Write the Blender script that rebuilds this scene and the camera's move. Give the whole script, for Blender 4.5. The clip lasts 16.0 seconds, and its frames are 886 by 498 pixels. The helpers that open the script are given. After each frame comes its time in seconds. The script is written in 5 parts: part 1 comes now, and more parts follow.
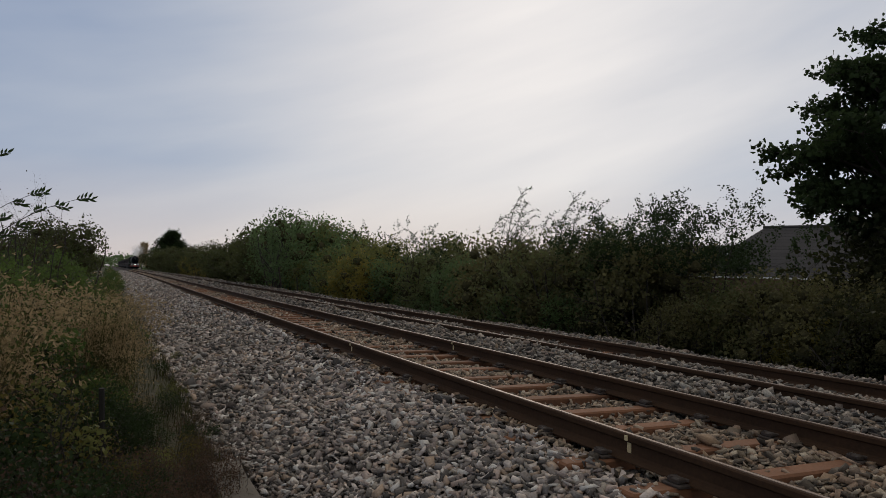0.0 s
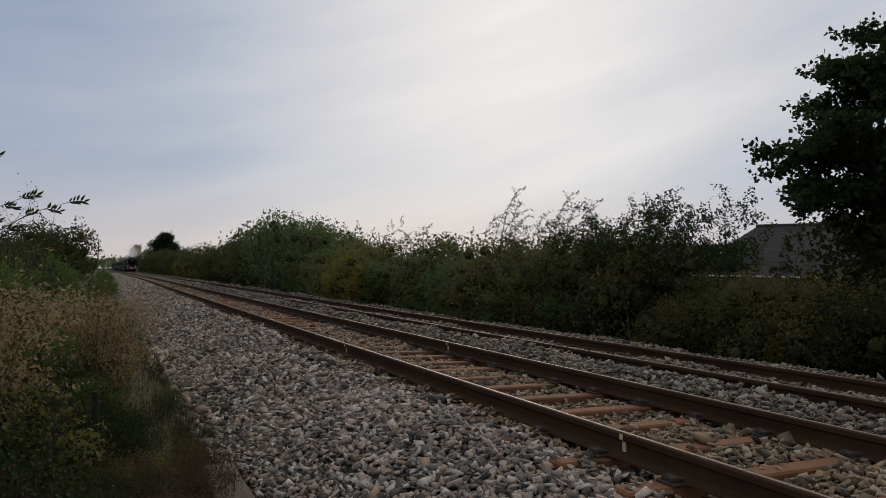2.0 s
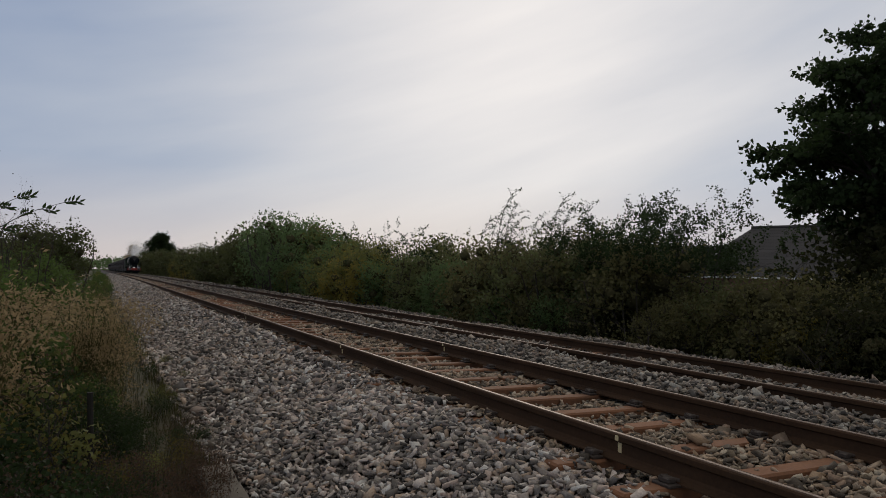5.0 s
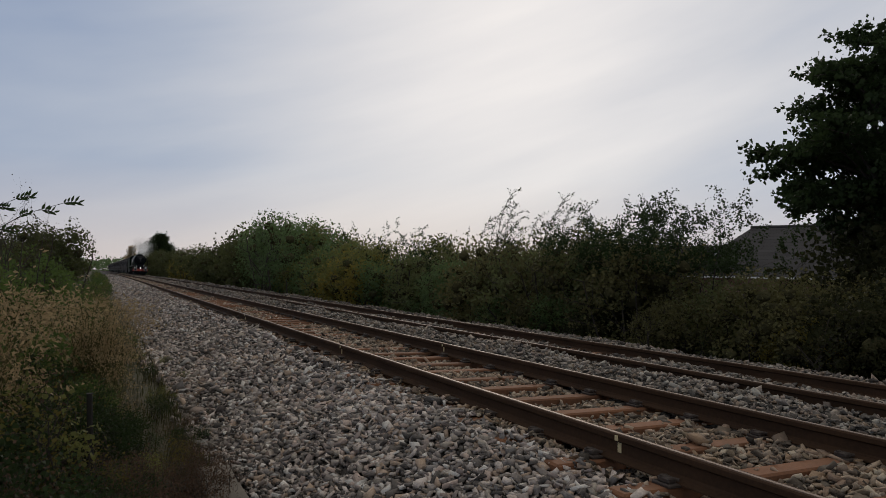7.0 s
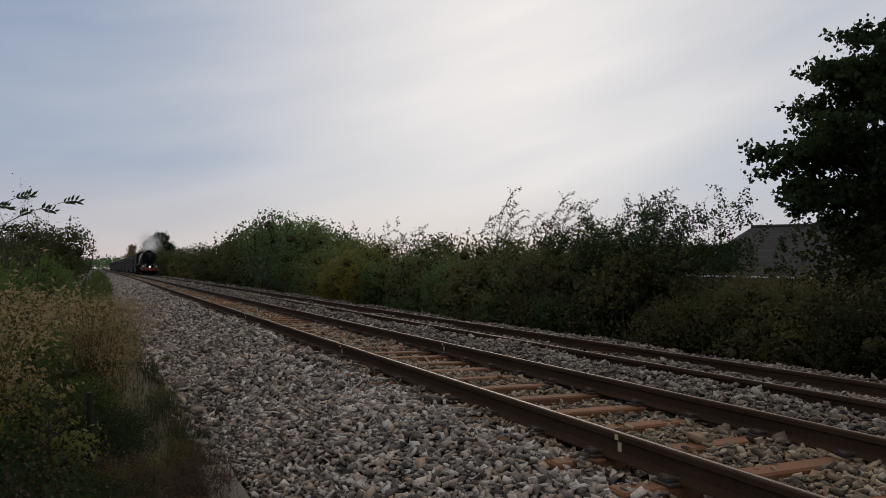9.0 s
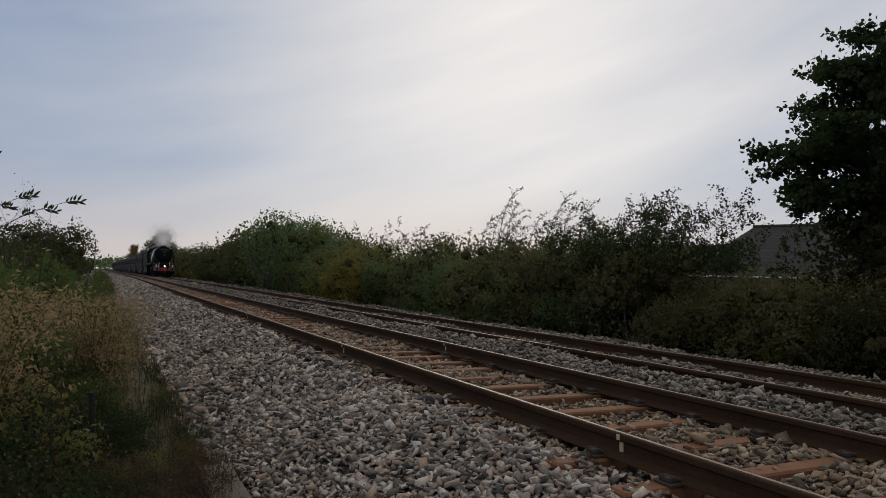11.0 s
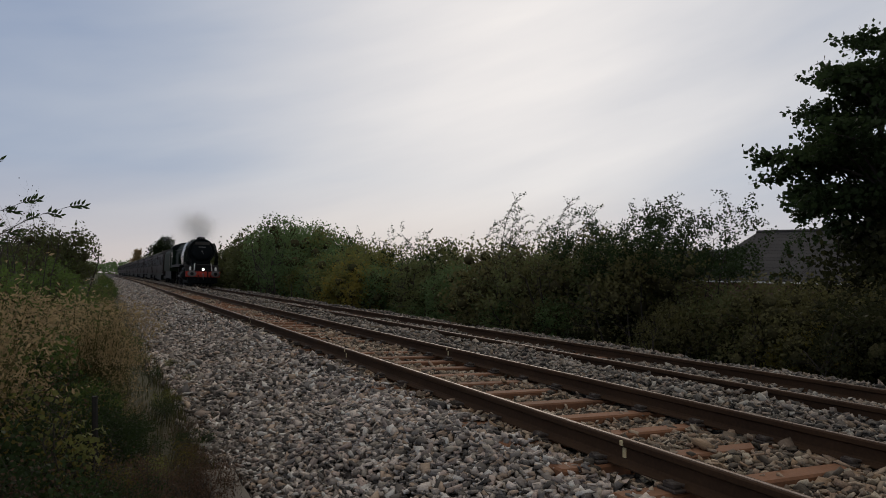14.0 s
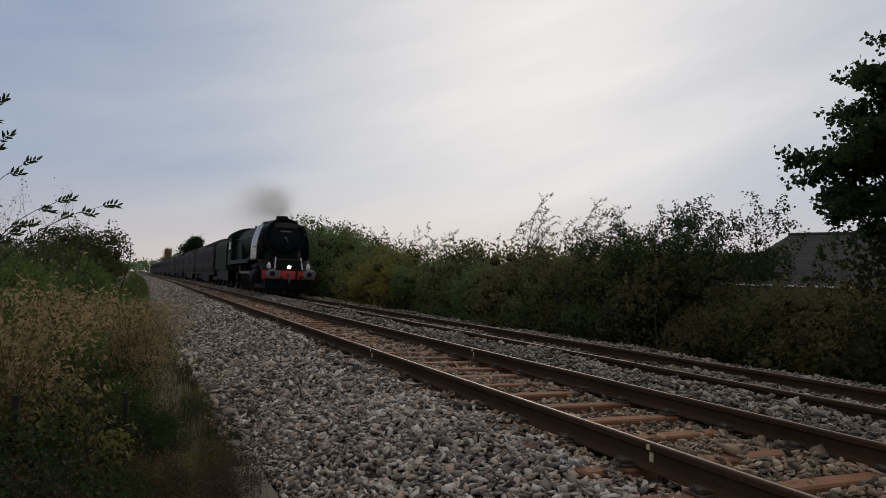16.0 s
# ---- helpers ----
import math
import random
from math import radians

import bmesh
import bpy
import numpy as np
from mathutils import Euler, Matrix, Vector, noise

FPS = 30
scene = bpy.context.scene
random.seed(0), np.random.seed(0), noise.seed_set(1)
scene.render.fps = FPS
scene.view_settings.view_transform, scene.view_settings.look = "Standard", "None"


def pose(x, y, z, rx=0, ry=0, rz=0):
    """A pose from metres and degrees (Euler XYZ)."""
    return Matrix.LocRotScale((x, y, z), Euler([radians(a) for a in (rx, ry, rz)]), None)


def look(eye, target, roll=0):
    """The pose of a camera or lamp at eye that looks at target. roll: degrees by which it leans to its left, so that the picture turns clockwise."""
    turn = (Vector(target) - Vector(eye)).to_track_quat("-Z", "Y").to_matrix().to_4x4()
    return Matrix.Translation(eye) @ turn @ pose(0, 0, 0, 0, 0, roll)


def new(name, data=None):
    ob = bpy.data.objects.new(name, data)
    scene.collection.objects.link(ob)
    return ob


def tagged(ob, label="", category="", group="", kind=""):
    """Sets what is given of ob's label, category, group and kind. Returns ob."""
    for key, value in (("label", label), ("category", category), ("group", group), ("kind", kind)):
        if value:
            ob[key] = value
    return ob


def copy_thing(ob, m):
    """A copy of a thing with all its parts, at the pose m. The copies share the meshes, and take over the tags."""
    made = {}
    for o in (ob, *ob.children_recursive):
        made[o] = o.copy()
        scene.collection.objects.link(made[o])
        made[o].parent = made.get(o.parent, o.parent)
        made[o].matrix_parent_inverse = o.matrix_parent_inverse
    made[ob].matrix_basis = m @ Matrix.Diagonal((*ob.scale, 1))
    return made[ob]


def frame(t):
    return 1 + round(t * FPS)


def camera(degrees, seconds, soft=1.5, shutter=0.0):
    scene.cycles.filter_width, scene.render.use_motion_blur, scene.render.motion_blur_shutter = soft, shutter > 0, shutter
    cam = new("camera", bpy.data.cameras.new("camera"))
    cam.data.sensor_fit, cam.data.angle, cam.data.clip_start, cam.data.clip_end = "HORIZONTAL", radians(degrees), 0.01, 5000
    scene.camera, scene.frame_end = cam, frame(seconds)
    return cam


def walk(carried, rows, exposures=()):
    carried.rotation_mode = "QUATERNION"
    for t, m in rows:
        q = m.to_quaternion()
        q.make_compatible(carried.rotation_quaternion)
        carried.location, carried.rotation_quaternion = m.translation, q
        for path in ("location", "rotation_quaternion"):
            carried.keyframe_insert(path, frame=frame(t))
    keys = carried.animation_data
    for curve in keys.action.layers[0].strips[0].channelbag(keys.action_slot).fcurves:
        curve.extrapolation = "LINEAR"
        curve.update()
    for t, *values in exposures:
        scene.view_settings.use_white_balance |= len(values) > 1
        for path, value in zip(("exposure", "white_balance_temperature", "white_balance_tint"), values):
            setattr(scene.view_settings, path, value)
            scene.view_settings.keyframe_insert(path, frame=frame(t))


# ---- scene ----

# ---- camera: a hand-held stand beside the line, turning a little ----
EYE = 0.95
cam = camera(65.45, 16.0, soft=0.9, shutter=0.4)
PATH = [
    (0, pose(0, 0, EYE, 92.217, -1.801, -25.308)),
    (0.5, pose(0, 0, EYE, 92.203, -1.682, -25.429)),
    (1, pose(0, 0, EYE, 92.210, -1.538, -25.694)),
    (1.5, pose(0, 0, EYE, 92.242, -1.511, -25.788)),
    (2, pose(0, 0, EYE, 92.272, -1.412, -25.777)),
    (2.5, pose(0, 0, EYE, 92.304, -1.462, -25.796)),
    (3, pose(0, 0, EYE, 92.341, -1.557, -25.655)),
    (3.5, pose(0, 0, EYE, 92.388, -1.404, -25.996)),
    (4, pose(0, 0, EYE, 92.359, -1.496, -26.191)),
    (6.5, pose(0, 0, EYE, 92.391, -1.488, -25.944)),
    (7, pose(0, 0, EYE, 92.386, -1.417, -26.145)),
    (7.5, pose(0, 0, EYE, 92.382, -1.402, -26.198)),
    (8, pose(0, 0, EYE, 92.332, -1.391, -26.196)),
    (8.5, pose(0, 0, EYE, 92.312, -1.431, -26.131)),
    (9, pose(0, 0, EYE, 92.312, -1.431, -26.131)),
    (11.5, pose(0, 0, EYE, 92.306, -1.441, -25.977)),
    (12, pose(0, 0, EYE, 92.325, -1.381, -26.137)),
    (12.5, pose(0, 0, EYE, 92.341, -1.227, -26.378)),
    (13, pose(0, 0, EYE, 92.550, -1.333, -26.836)),
    (13.5, pose(0, 0, EYE, 92.557, -1.323, -26.637)),
    (14, pose(0, 0, EYE, 92.704, -1.543, -25.759)),
    (14.5, pose(0, 0, EYE, 92.678, -1.615, -25.118)),
    (15, pose(0, 0, EYE, 92.597, -1.711, -24.266)),
    (15.5, pose(0, 0, EYE, 92.659, -1.829, -24.132)),
    (16, pose(0, 0, EYE, 92.703, -1.993, -23.621)),
]
walk(cam, PATH)

# ---- world, sun ----
SUN_DIR = Vector((0.43, 0.80, 0.42)).normalized()


def make_world():
    w = bpy.data.worlds.new("overcast_sky")
    w.use_nodes = True
    scene.world = w
    nt = w.node_tree
    nt.nodes.clear()
    N, L = nt.nodes.new, nt.links.new
    out, bg = N("ShaderNodeOutputWorld"), N("ShaderNodeBackground")
    L(bg.outputs[0], out.inputs[0])
    sky = N("ShaderNodeTexSky")
    sky.sky_type, sky.sun_disc = "NISHITA", False
    sky.sun_elevation, sky.sun_rotation = math.asin(SUN_DIR.z), math.atan2(SUN_DIR.x, SUN_DIR.y)
    tc = N("ShaderNodeTexCoord")

    def vmath(op, a, b):
        n = N("ShaderNodeVectorMath")
        n.operation = op
        for i, v in enumerate((a, b)):
            if isinstance(v, (tuple, list)):
                n.inputs[i].default_value = v
            else:
                L(v, n.inputs[i])
        return n.outputs["Value"] if op == "DOT_PRODUCT" else n.outputs["Vector"]

    def fmath(op, a, b, clamp=False):
        n = N("ShaderNodeMath")
        n.operation, n.use_clamp = op, clamp
        for i, v in enumerate((a, b)):
            if isinstance(v, (int, float)):
                n.inputs[i].default_value = v
            else:
                L(v, n.inputs[i])
        return n.outputs[0]

    def ramp(fac, stops):
        n = N("ShaderNodeValToRGB")
        while len(n.color_ramp.elements) < len(stops):
            n.color_ramp.elements.new(0.5)
        for e, (p, c) in zip(n.color_ramp.elements, stops):
            e.position, e.color = p, (*c, 1)
        L(fac, n.inputs[0])
        return n.outputs[0]

    def mix(fac, a, b, how="MIX"):
        n = N("ShaderNodeMix")
        n.data_type, n.blend_type = "RGBA", how
        if isinstance(fac, float):
            n.inputs[0].default_value = fac
        else:
            L(fac, n.inputs[0])
        L(a, n.inputs[6])
        L(b, n.inputs[7])
        return n.outputs[2]

    d = tc.outputs["Generated"]
    # long streaks of thin cloud lying across the view
    mp = N("ShaderNodeMapping")
    mp.vector_type = "TEXTURE"
    mp.inputs["Rotation"].default_value = (radians(-10), radians(-15), radians(-25))
    mp.inputs["Scale"].default_value = (3.0, 1.0, 0.42)
    L(d, mp.inputs[0])
    n1 = N("ShaderNodeTexNoise")
    n1.inputs["Scale"].default_value, n1.inputs["Detail"].default_value = 2.6, 5.0
    n1.inputs["Roughness"].default_value = 0.5
    L(mp.outputs[0], n1.inputs["Vector"])
    toward = vmath("DOT_PRODUCT", d, tuple(SUN_DIR))
    glow = fmath("POWER", fmath("MAXIMUM", toward, 0.0), 11.0)
    aside = fmath("MULTIPLY", vmath("DOT_PRODUCT", d, (0.90, -0.44, 0.0)), 0.12)
    streak = fmath("MULTIPLY", fmath("SUBTRACT", n1.outputs["Fac"], 0.5), 0.95)
    fac = fmath("ADD", fmath("ADD", fmath("ADD", fmath("MULTIPLY", glow, 0.58), aside), 0.20), streak, True)
    clouds = ramp(fac, [(0.0, (0.225, 0.30, 0.455)), (0.3, (0.402, 0.45, 0.548)), (0.55, (0.61, 0.615, 0.65)),
                        (0.78, (0.80, 0.775, 0.77)), (1.0, (1.02, 0.97, 0.93))])
    # high overhead the cloud is an even neutral grey
    sep = N("ShaderNodeSeparateXYZ")
    L(d, sep.inputs[0])
    grey = N("ShaderNodeRGB")
    grey.outputs[0].default_value = (0.50, 0.475, 0.445, 1)
    clouds = mix(fmath("MULTIPLY", fmath("SUBTRACT", sep.outputs[2], 0.38), 5.0, True), clouds, grey.outputs[0])
    # pale warm strip low on the horizon
    low = fmath("SUBTRACT", 1.0, fmath("MULTIPLY", sep.outputs[2], 7.0), True)
    warm = N("ShaderNodeRGB")
    warm.outputs[0].default_value = (0.67, 0.575, 0.545, 1)
    clouds = mix(fmath("MULTIPLY", low, 0.7), clouds, warm.outputs[0])
    ten = N("ShaderNodeRGB")
    ten.outputs[0].default_value = (10, 10, 10, 1)
    bright = mix(1.0, clouds, ten.outputs[0], "MULTIPLY")
    L(mix(0.94, sky.outputs[0], bright), bg.inputs[0])
    bg.inputs[1].default_value = 0.1


make_world()
sun = new("sun", bpy.data.lights.new("sun", "SUN"))
sun.data.energy, sun.data.angle, sun.data.color = 0.55, radians(20), (1.0, 0.9, 0.78)
sun.matrix_world = look(SUN_DIR * 50, (0, 0, 0))

# ---- materials ----


def mat(name, col, col2=None, rough=0.8, metal=0.0, scale=8.0, fine=60.0, bump=0.3, spread=0.5, island=0.0, obj=0.0,
        translucent=0.0, spec=0.5, dist=0.01):
    """Procedural surface: two colours mixed by coarse and fine noise, with relief."""
    m = bpy.data.materials.new(name)
    m.use_nodes = True
    nt = m.node_tree
    N, L = nt.nodes.new, nt.links.new
    b = nt.nodes["Principled BSDF"]
    b.inputs["Roughness"].default_value, b.inputs["Metallic"].default_value = rough, metal
    b.inputs["Specular IOR Level"].default_value = spec
    col2 = col2 or tuple(c * 0.6 for c in col)
    tc = N("ShaderNodeTexCoord")
    a, f = N("ShaderNodeTexNoise"), N("ShaderNodeTexNoise")
    a.inputs["Scale"].default_value, f.inputs["Scale"].default_value = scale, fine
    a.inputs["Detail"].default_value, f.inputs["Detail"].default_value = 4, 3
    for n in (a, f):
        L(tc.outputs["Object"], n.inputs["Vector"])
    add = N("ShaderNodeMath")
    add.operation = "ADD"
    L(a.outputs["Fac"], add.inputs[0])
    L(f.outputs["Fac"], add.inputs[1])
    last = add.outputs[0]
    mr = N("ShaderNodeMapRange")
    mr.inputs["From Min"].default_value, mr.inputs["From Max"].default_value = 1 - spread, 1 + spread
    for kind, amount in (("Random Per Island", island), ("Random", obj)):
        if not amount:
            continue
        g = N("ShaderNodeNewGeometry" if kind != "Random" else "ShaderNodeObjectInfo")
        k = N("ShaderNodeMath")
        k.operation = "MULTIPLY_ADD"
        L(g.outputs[kind], k.inputs[0])
        k.inputs[1].default_value = 2 * amount
        L(last, k.inputs[2])
        s = N("ShaderNodeMath")
        s.operation = "SUBTRACT"
        L(k.outputs[0], s.inputs[0])
        s.inputs[1].default_value = amount
        last = s.outputs[0]
    L(last, mr.inputs["Value"])
    mx = N("ShaderNodeMix")
    mx.data_type = "RGBA"
    mx.inputs[6].default_value, mx.inputs[7].default_value = (*col, 1), (*col2, 1)
    L(mr.outputs[0], mx.inputs[0])
    L(mx.outputs[2], b.inputs["Base Color"])
    if bump:
        bp = N("ShaderNodeBump")
        bp.inputs["Strength"].default_value, bp.inputs["Distance"].default_value = bump, dist
        L(f.outputs["Fac"], bp.inputs["Height"])
        L(bp.outputs[0], b.inputs["Normal"])
    if translucent:
        t, s = N("ShaderNodeBsdfTranslucent"), N("ShaderNodeMixShader")
        L(mx.outputs[2], t.inputs[0])
        s.inputs[0].default_value = translucent
        L(b.outputs[0], s.inputs[1])
        L(t.outputs[0], s.inputs[2])
        L(s.outputs[0], nt.nodes["Material Output"].inputs[0])
    return m


def leafy(name, col, col2):
    return mat(name, col, col2, rough=0.55, scale=0.8, fine=9.0, bump=0, spread=0.7, island=0.13, obj=0.3, translucent=0.5, spec=0.1)


def stone(name, tones, dirt=0.35):
    """Crushed rock: each stone takes one of several tones, dusted and stained unevenly."""
    m = mat(name, (1, 1, 1), (0.42, 0.40, 0.38), rough=0.9, scale=1.6, fine=75, bump=0.5, spread=0.9 - dirt)
    nt = m.node_tree
    N, L = nt.nodes.new, nt.links.new
    g, r, mx = N("ShaderNodeNewGeometry"), N("ShaderNodeValToRGB"), N("ShaderNodeMix")
    r.color_ramp.interpolation = "CONSTANT"
    while len(r.color_ramp.elements) < len(tones):
        r.color_ramp.elements.new(0.5)
    for k, (e, c) in enumerate(zip(r.color_ramp.elements, tones)):
        e.position, e.color = k / len(tones), (*c, 1)
    L(g.outputs["Random Per Island"], r.inputs[0])
    mx.data_type, mx.blend_type = "RGBA", "MULTIPLY"
    mx.inputs[0].default_value = 1.0
    b = nt.nodes["Principled BSDF"]
    L(b.inputs["Base Color"].links[0].from_socket, mx.inputs[6])
    L(r.outputs[0], mx.inputs[7])
    L(mx.outputs[2], b.inputs["Base Color"])
    return m


GREY_TONES = [(0.488, 0.432, 0.385), (0.149, 0.133, 0.119), (0.726, 0.63, 0.551), (0.292, 0.257, 0.229), (0.553, 0.441, 0.376), (0.092, 0.083, 0.075), (0.761, 0.731, 0.679), (0.377, 0.336, 0.283), (0.472, 0.36, 0.268), (0.232, 0.214, 0.2), (0.653, 0.58, 0.524), (0.327, 0.275, 0.25)]
STONE = stone("ballast_stone", GREY_TONES)
STONE_RUST = stone("rust_dusted_stone", [(r * 0.72, g * 0.64, b * 0.52) for r, g, b in GREY_TONES])
# greyer stone, its tones also lowered for shade from hedge and tree
STONE_GREY_SHADED = stone("shaded_grey_stone", [(r * 0.60, g * 0.59, b * 0.555) for r, g, b in GREY_TONES])
STONE_TOE = stone("toe_stone", [(r * 0.55, g * 0.54, b * 0.52) for r, g, b in GREY_TONES])
BED = mat("ballast_bed", (0.10, 0.088, 0.08), (0.03, 0.026, 0.023), rough=0.95, scale=4, fine=22, bump=1.0, spread=0.25, dist=0.05)
SOIL = mat("bank_soil", (0.075, 0.06, 0.035), (0.04, 0.045, 0.018), rough=1.0, scale=0.6, fine=14, bump=0.8, dist=0.05)
RUST = mat("rail_rust", (0.072, 0.040, 0.022), (0.030, 0.018, 0.012), rough=0.85, spec=0.12, scale=1.7, fine=45, bump=0.25, dist=0.004)
SHINE = mat("rail_running_band", (0.34, 0.27, 0.23), (0.2, 0.14, 0.10), rough=0.55, metal=0.6, scale=1.2, fine=30, bump=0.05)
SLEEPER = mat("rusty_sleeper", (0.23, 0.096, 0.040), (0.11, 0.05, 0.024), rough=0.85, scale=2.5, fine=40, bump=0.4, obj=0.25, dist=0.006)
CLIP = mat("clip_iron", (0.06, 0.042, 0.032), (0.03, 0.024, 0.02), rough=0.7, scale=20, fine=90)
PAINT = mat("mark_paint", (0.72, 0.62, 0.36), (0.4, 0.3, 0.16), rough=0.7, scale=30, fine=120, bump=0.1)
CONCRETE = mat("trough_concrete", (0.16, 0.137, 0.11), (0.07, 0.058, 0.045), rough=0.95, scale=4, fine=60, bump=0.5, dist=0.005)
BARK = mat("twig_bark", (0.055, 0.045, 0.035), (0.025, 0.02, 0.016), rough=0.95, scale=6, fine=50, bump=0.3)
TWIG_SHADE = mat("inner_twig_shade", (0.085, 0.078, 0.036), (0.035, 0.034, 0.018), rough=1.0, spec=0.05, scale=3, fine=18, bump=1.0, dist=0.06)
DEADWOOD = mat("old_stake_wood", (0.022, 0.018, 0.014), (0.01, 0.009, 0.007), rough=0.95, scale=10, fine=60, bump=0.5)
GREEN = leafy("hedge_green_leaf", (0.155, 0.225, 0.088), (0.065, 0.105, 0.045))
DARK = leafy("thorn_dark_leaf", (0.185, 0.205, 0.082), (0.08, 0.092, 0.042))
OLIVE = leafy("olive_leaf", (0.22, 0.215, 0.066), (0.08, 0.096, 0.034))
YELLOW = leafy("autumn_yellow_leaf", (0.31, 0.24, 0.05), (0.14, 0.13, 0.034))
BROWN = leafy("autumn_brown_leaf", (0.085, 0.058, 0.028), (0.04, 0.036, 0.018))
OLIVEYELLOW = leafy("yellowed_weed_leaf", (0.17, 0.135, 0.035), (0.07, 0.068, 0.022))
DRYBROWN = leafy("withered_brown_leaf", (0.15, 0.095, 0.065), (0.05, 0.033, 0.022))
DUSK = leafy("thorn_green_brown_leaf", (0.172, 0.158, 0.066), (0.072, 0.074, 0.034))
DARKGREEN = leafy("nettle_leaf", (0.04, 0.062, 0.022), (0.018, 0.03, 0.011))
TREELEAF = leafy("tree_leaf", (0.045, 0.07, 0.026), (0.02, 0.034, 0.014))
BRIGHT = leafy("bramble_leaf", (0.12, 0.175, 0.045), (0.042, 0.07, 0.02))
STRAW = leafy("dry_grass_blade", (0.47, 0.355, 0.195), (0.18, 0.13, 0.066))
GRASS = leafy("grass_blade", (0.10, 0.09, 0.035), (0.04, 0.042, 0.018))
# leaf darkened to hold the shade at the hedge's right end
SHADED_LEAF = leafy("shaded_hedge_leaf", (0.042, 0.045, 0.018), (0.018, 0.022, 0.010))
FAROLIVE = leafy("far_hedge_olive_leaf", (0.105, 0.115, 0.045), (0.045, 0.055, 0.022))
TILE = mat("roof_tile_grey", (0.052, 0.048, 0.048), (0.03, 0.028, 0.028), rough=0.8, scale=0.8, fine=12, bump=0.4, obj=0.3)
BRICKWALL = mat("house_brick", (0.24, 0.14, 0.10), (0.15, 0.09, 0.07), rough=0.9, scale=1.5, fine=30)
WHITE = mat("white_frame", (0.75, 0.75, 0.74), (0.6, 0.6, 0.58), rough=0.5, scale=3, fine=40, bump=0.05)
GLASS = mat("dark_window_glass", (0.02, 0.024, 0.028), (0.012, 0.014, 0.016), rough=0.08, scale=1, fine=4, bump=0.0)
LOCO_GREEN = mat("loco_green_paint", (0.010, 0.022, 0.013), (0.005, 0.011, 0.007), rough=0.6, spec=0.06, scale=0.7, fine=20, bump=0.02)
LOCO_BLACK = mat("loco_black_paint", (0.010, 0.010, 0.011), (0.006, 0.006, 0.007), rough=0.55, spec=0.12, scale=1.2, fine=25, bump=0.05)
SOOT = mat("smokebox_black", (0.007, 0.010, 0.0115), (0.004, 0.0055, 0.0065), rough=0.7, spec=0.1, scale=1.2, fine=25, bump=0.05)
RED = mat("buffer_beam_red", (0.46, 0.034, 0.016), (0.3, 0.024, 0.012), rough=0.4, scale=2, fine=30, bump=0.05)
STEEL = mat("bright_steel", (0.2, 0.19, 0.185), (0.11, 0.105, 0.10), rough=0.45, metal=0.9, scale=6, fine=60, bump=0.05)
MAROON = mat("coach_maroon", (0.030, 0.021, 0.018), (0.02, 0.014, 0.012), rough=0.6, spec=0.1, scale=0.6, fine=12, bump=0.03)
COACHROOF = mat("coach_roof_grey", (0.07, 0.066, 0.062), (0.035, 0.033, 0.03), rough=0.85, spec=0.1, scale=1.2, fine=14, bump=0.1)
COACHGLASS = mat("coach_window_glass", (0.02, 0.02, 0.022), (0.015, 0.015, 0.016), rough=0.6, spec=0.08, scale=1, fine=4, bump=0.0)
TENDER_GREEN = mat("tender_dull_green", (0.019, 0.027, 0.013), (0.010, 0.014, 0.008), rough=0.65, spec=0.08, scale=0.7, fine=20, bump=0.02)
STEAM = mat("steam", (1.0, 1.0, 1.0), (0.99, 0.99, 1.0), rough=1.0, scale=0.4, fine=3, bump=0, translucent=0.8, spec=0.0)
SMOKE = mat("grey_smoke", (0.90, 0.89, 0.90), (0.74, 0.73, 0.74), rough=1.0, scale=0.4, fine=3, bump=0, translucent=0.8, spec=0.0)


def glow(name, col, power):
    m = bpy.data.materials.new(name)
    m.use_nodes = True
    b = m.node_tree.nodes["Principled BSDF"]
    b.inputs["Base Color"].default_value = (*col, 1)
    b.inputs["Emission Color"].default_value = (*col, 1)
    b.inputs["Emission Strength"].default_value = power
    return m


LAMPGLOW = glow("headlamp_glow", (1.0, 0.94, 0.88), 16.0)

# ---- mesh helpers ----


def part(name, bm, material, parent=None, label="", smooth=False):
    me = bpy.data.meshes.new(name)
    bm.to_mesh(me)
    bm.free()
    me.materials.append(material)
    if smooth:
        me.polygons.foreach_set("use_smooth", [True] * len(me.polygons))
    ob = new(name, me)
    ob.parent = parent
    return tagged(ob, label)


def raw(name, verts, faces, material, parent=None, label=""):
    """A mesh object from arrays of vertices and equal-sided faces."""
    me = bpy.data.meshes.new(name)
    verts, faces = np.asarray(verts, np.float32), np.asarray(faces, np.int32)
    k = faces.shape[1]
    me.vertices.add(len(verts))
    me.vertices.foreach_set("co", verts.ravel())
    me.loops.add(faces.size)
    me.loops.foreach_set("vertex_index", faces.ravel())
    me.polygons.add(len(faces))
    me.polygons.foreach_set("loop_start", np.arange(len(faces), dtype=np.int32) * k)
    me.update(calc_edges=True)
    me.materials.append(material)
    ob = new(name, me)
    ob.parent = parent
    return tagged(ob, label)


def box(bm, x0, x1, y0, y1, z0, z1, bevel=0.0):
    g = bmesh.ops.create_cube(bm, size=1.0)
    vs = g["verts"]
    for v in vs:
        v.co = Vector((x0 + (v.co.x + 0.5) * (x1 - x0), y0 + (v.co.y + 0.5) * (y1 - y0), z0 + (v.co.z + 0.5) * (z1 - z0)))
    if bevel:
        es = list({e for v in vs for e in v.link_edges})
        bmesh.ops.bevel(bm, geom=es, offset=bevel, segments=1, affect="EDGES")
    return bm


def boxed(*a, bevel=0.0):
    return box(bmesh.new(), *a, bevel=bevel)


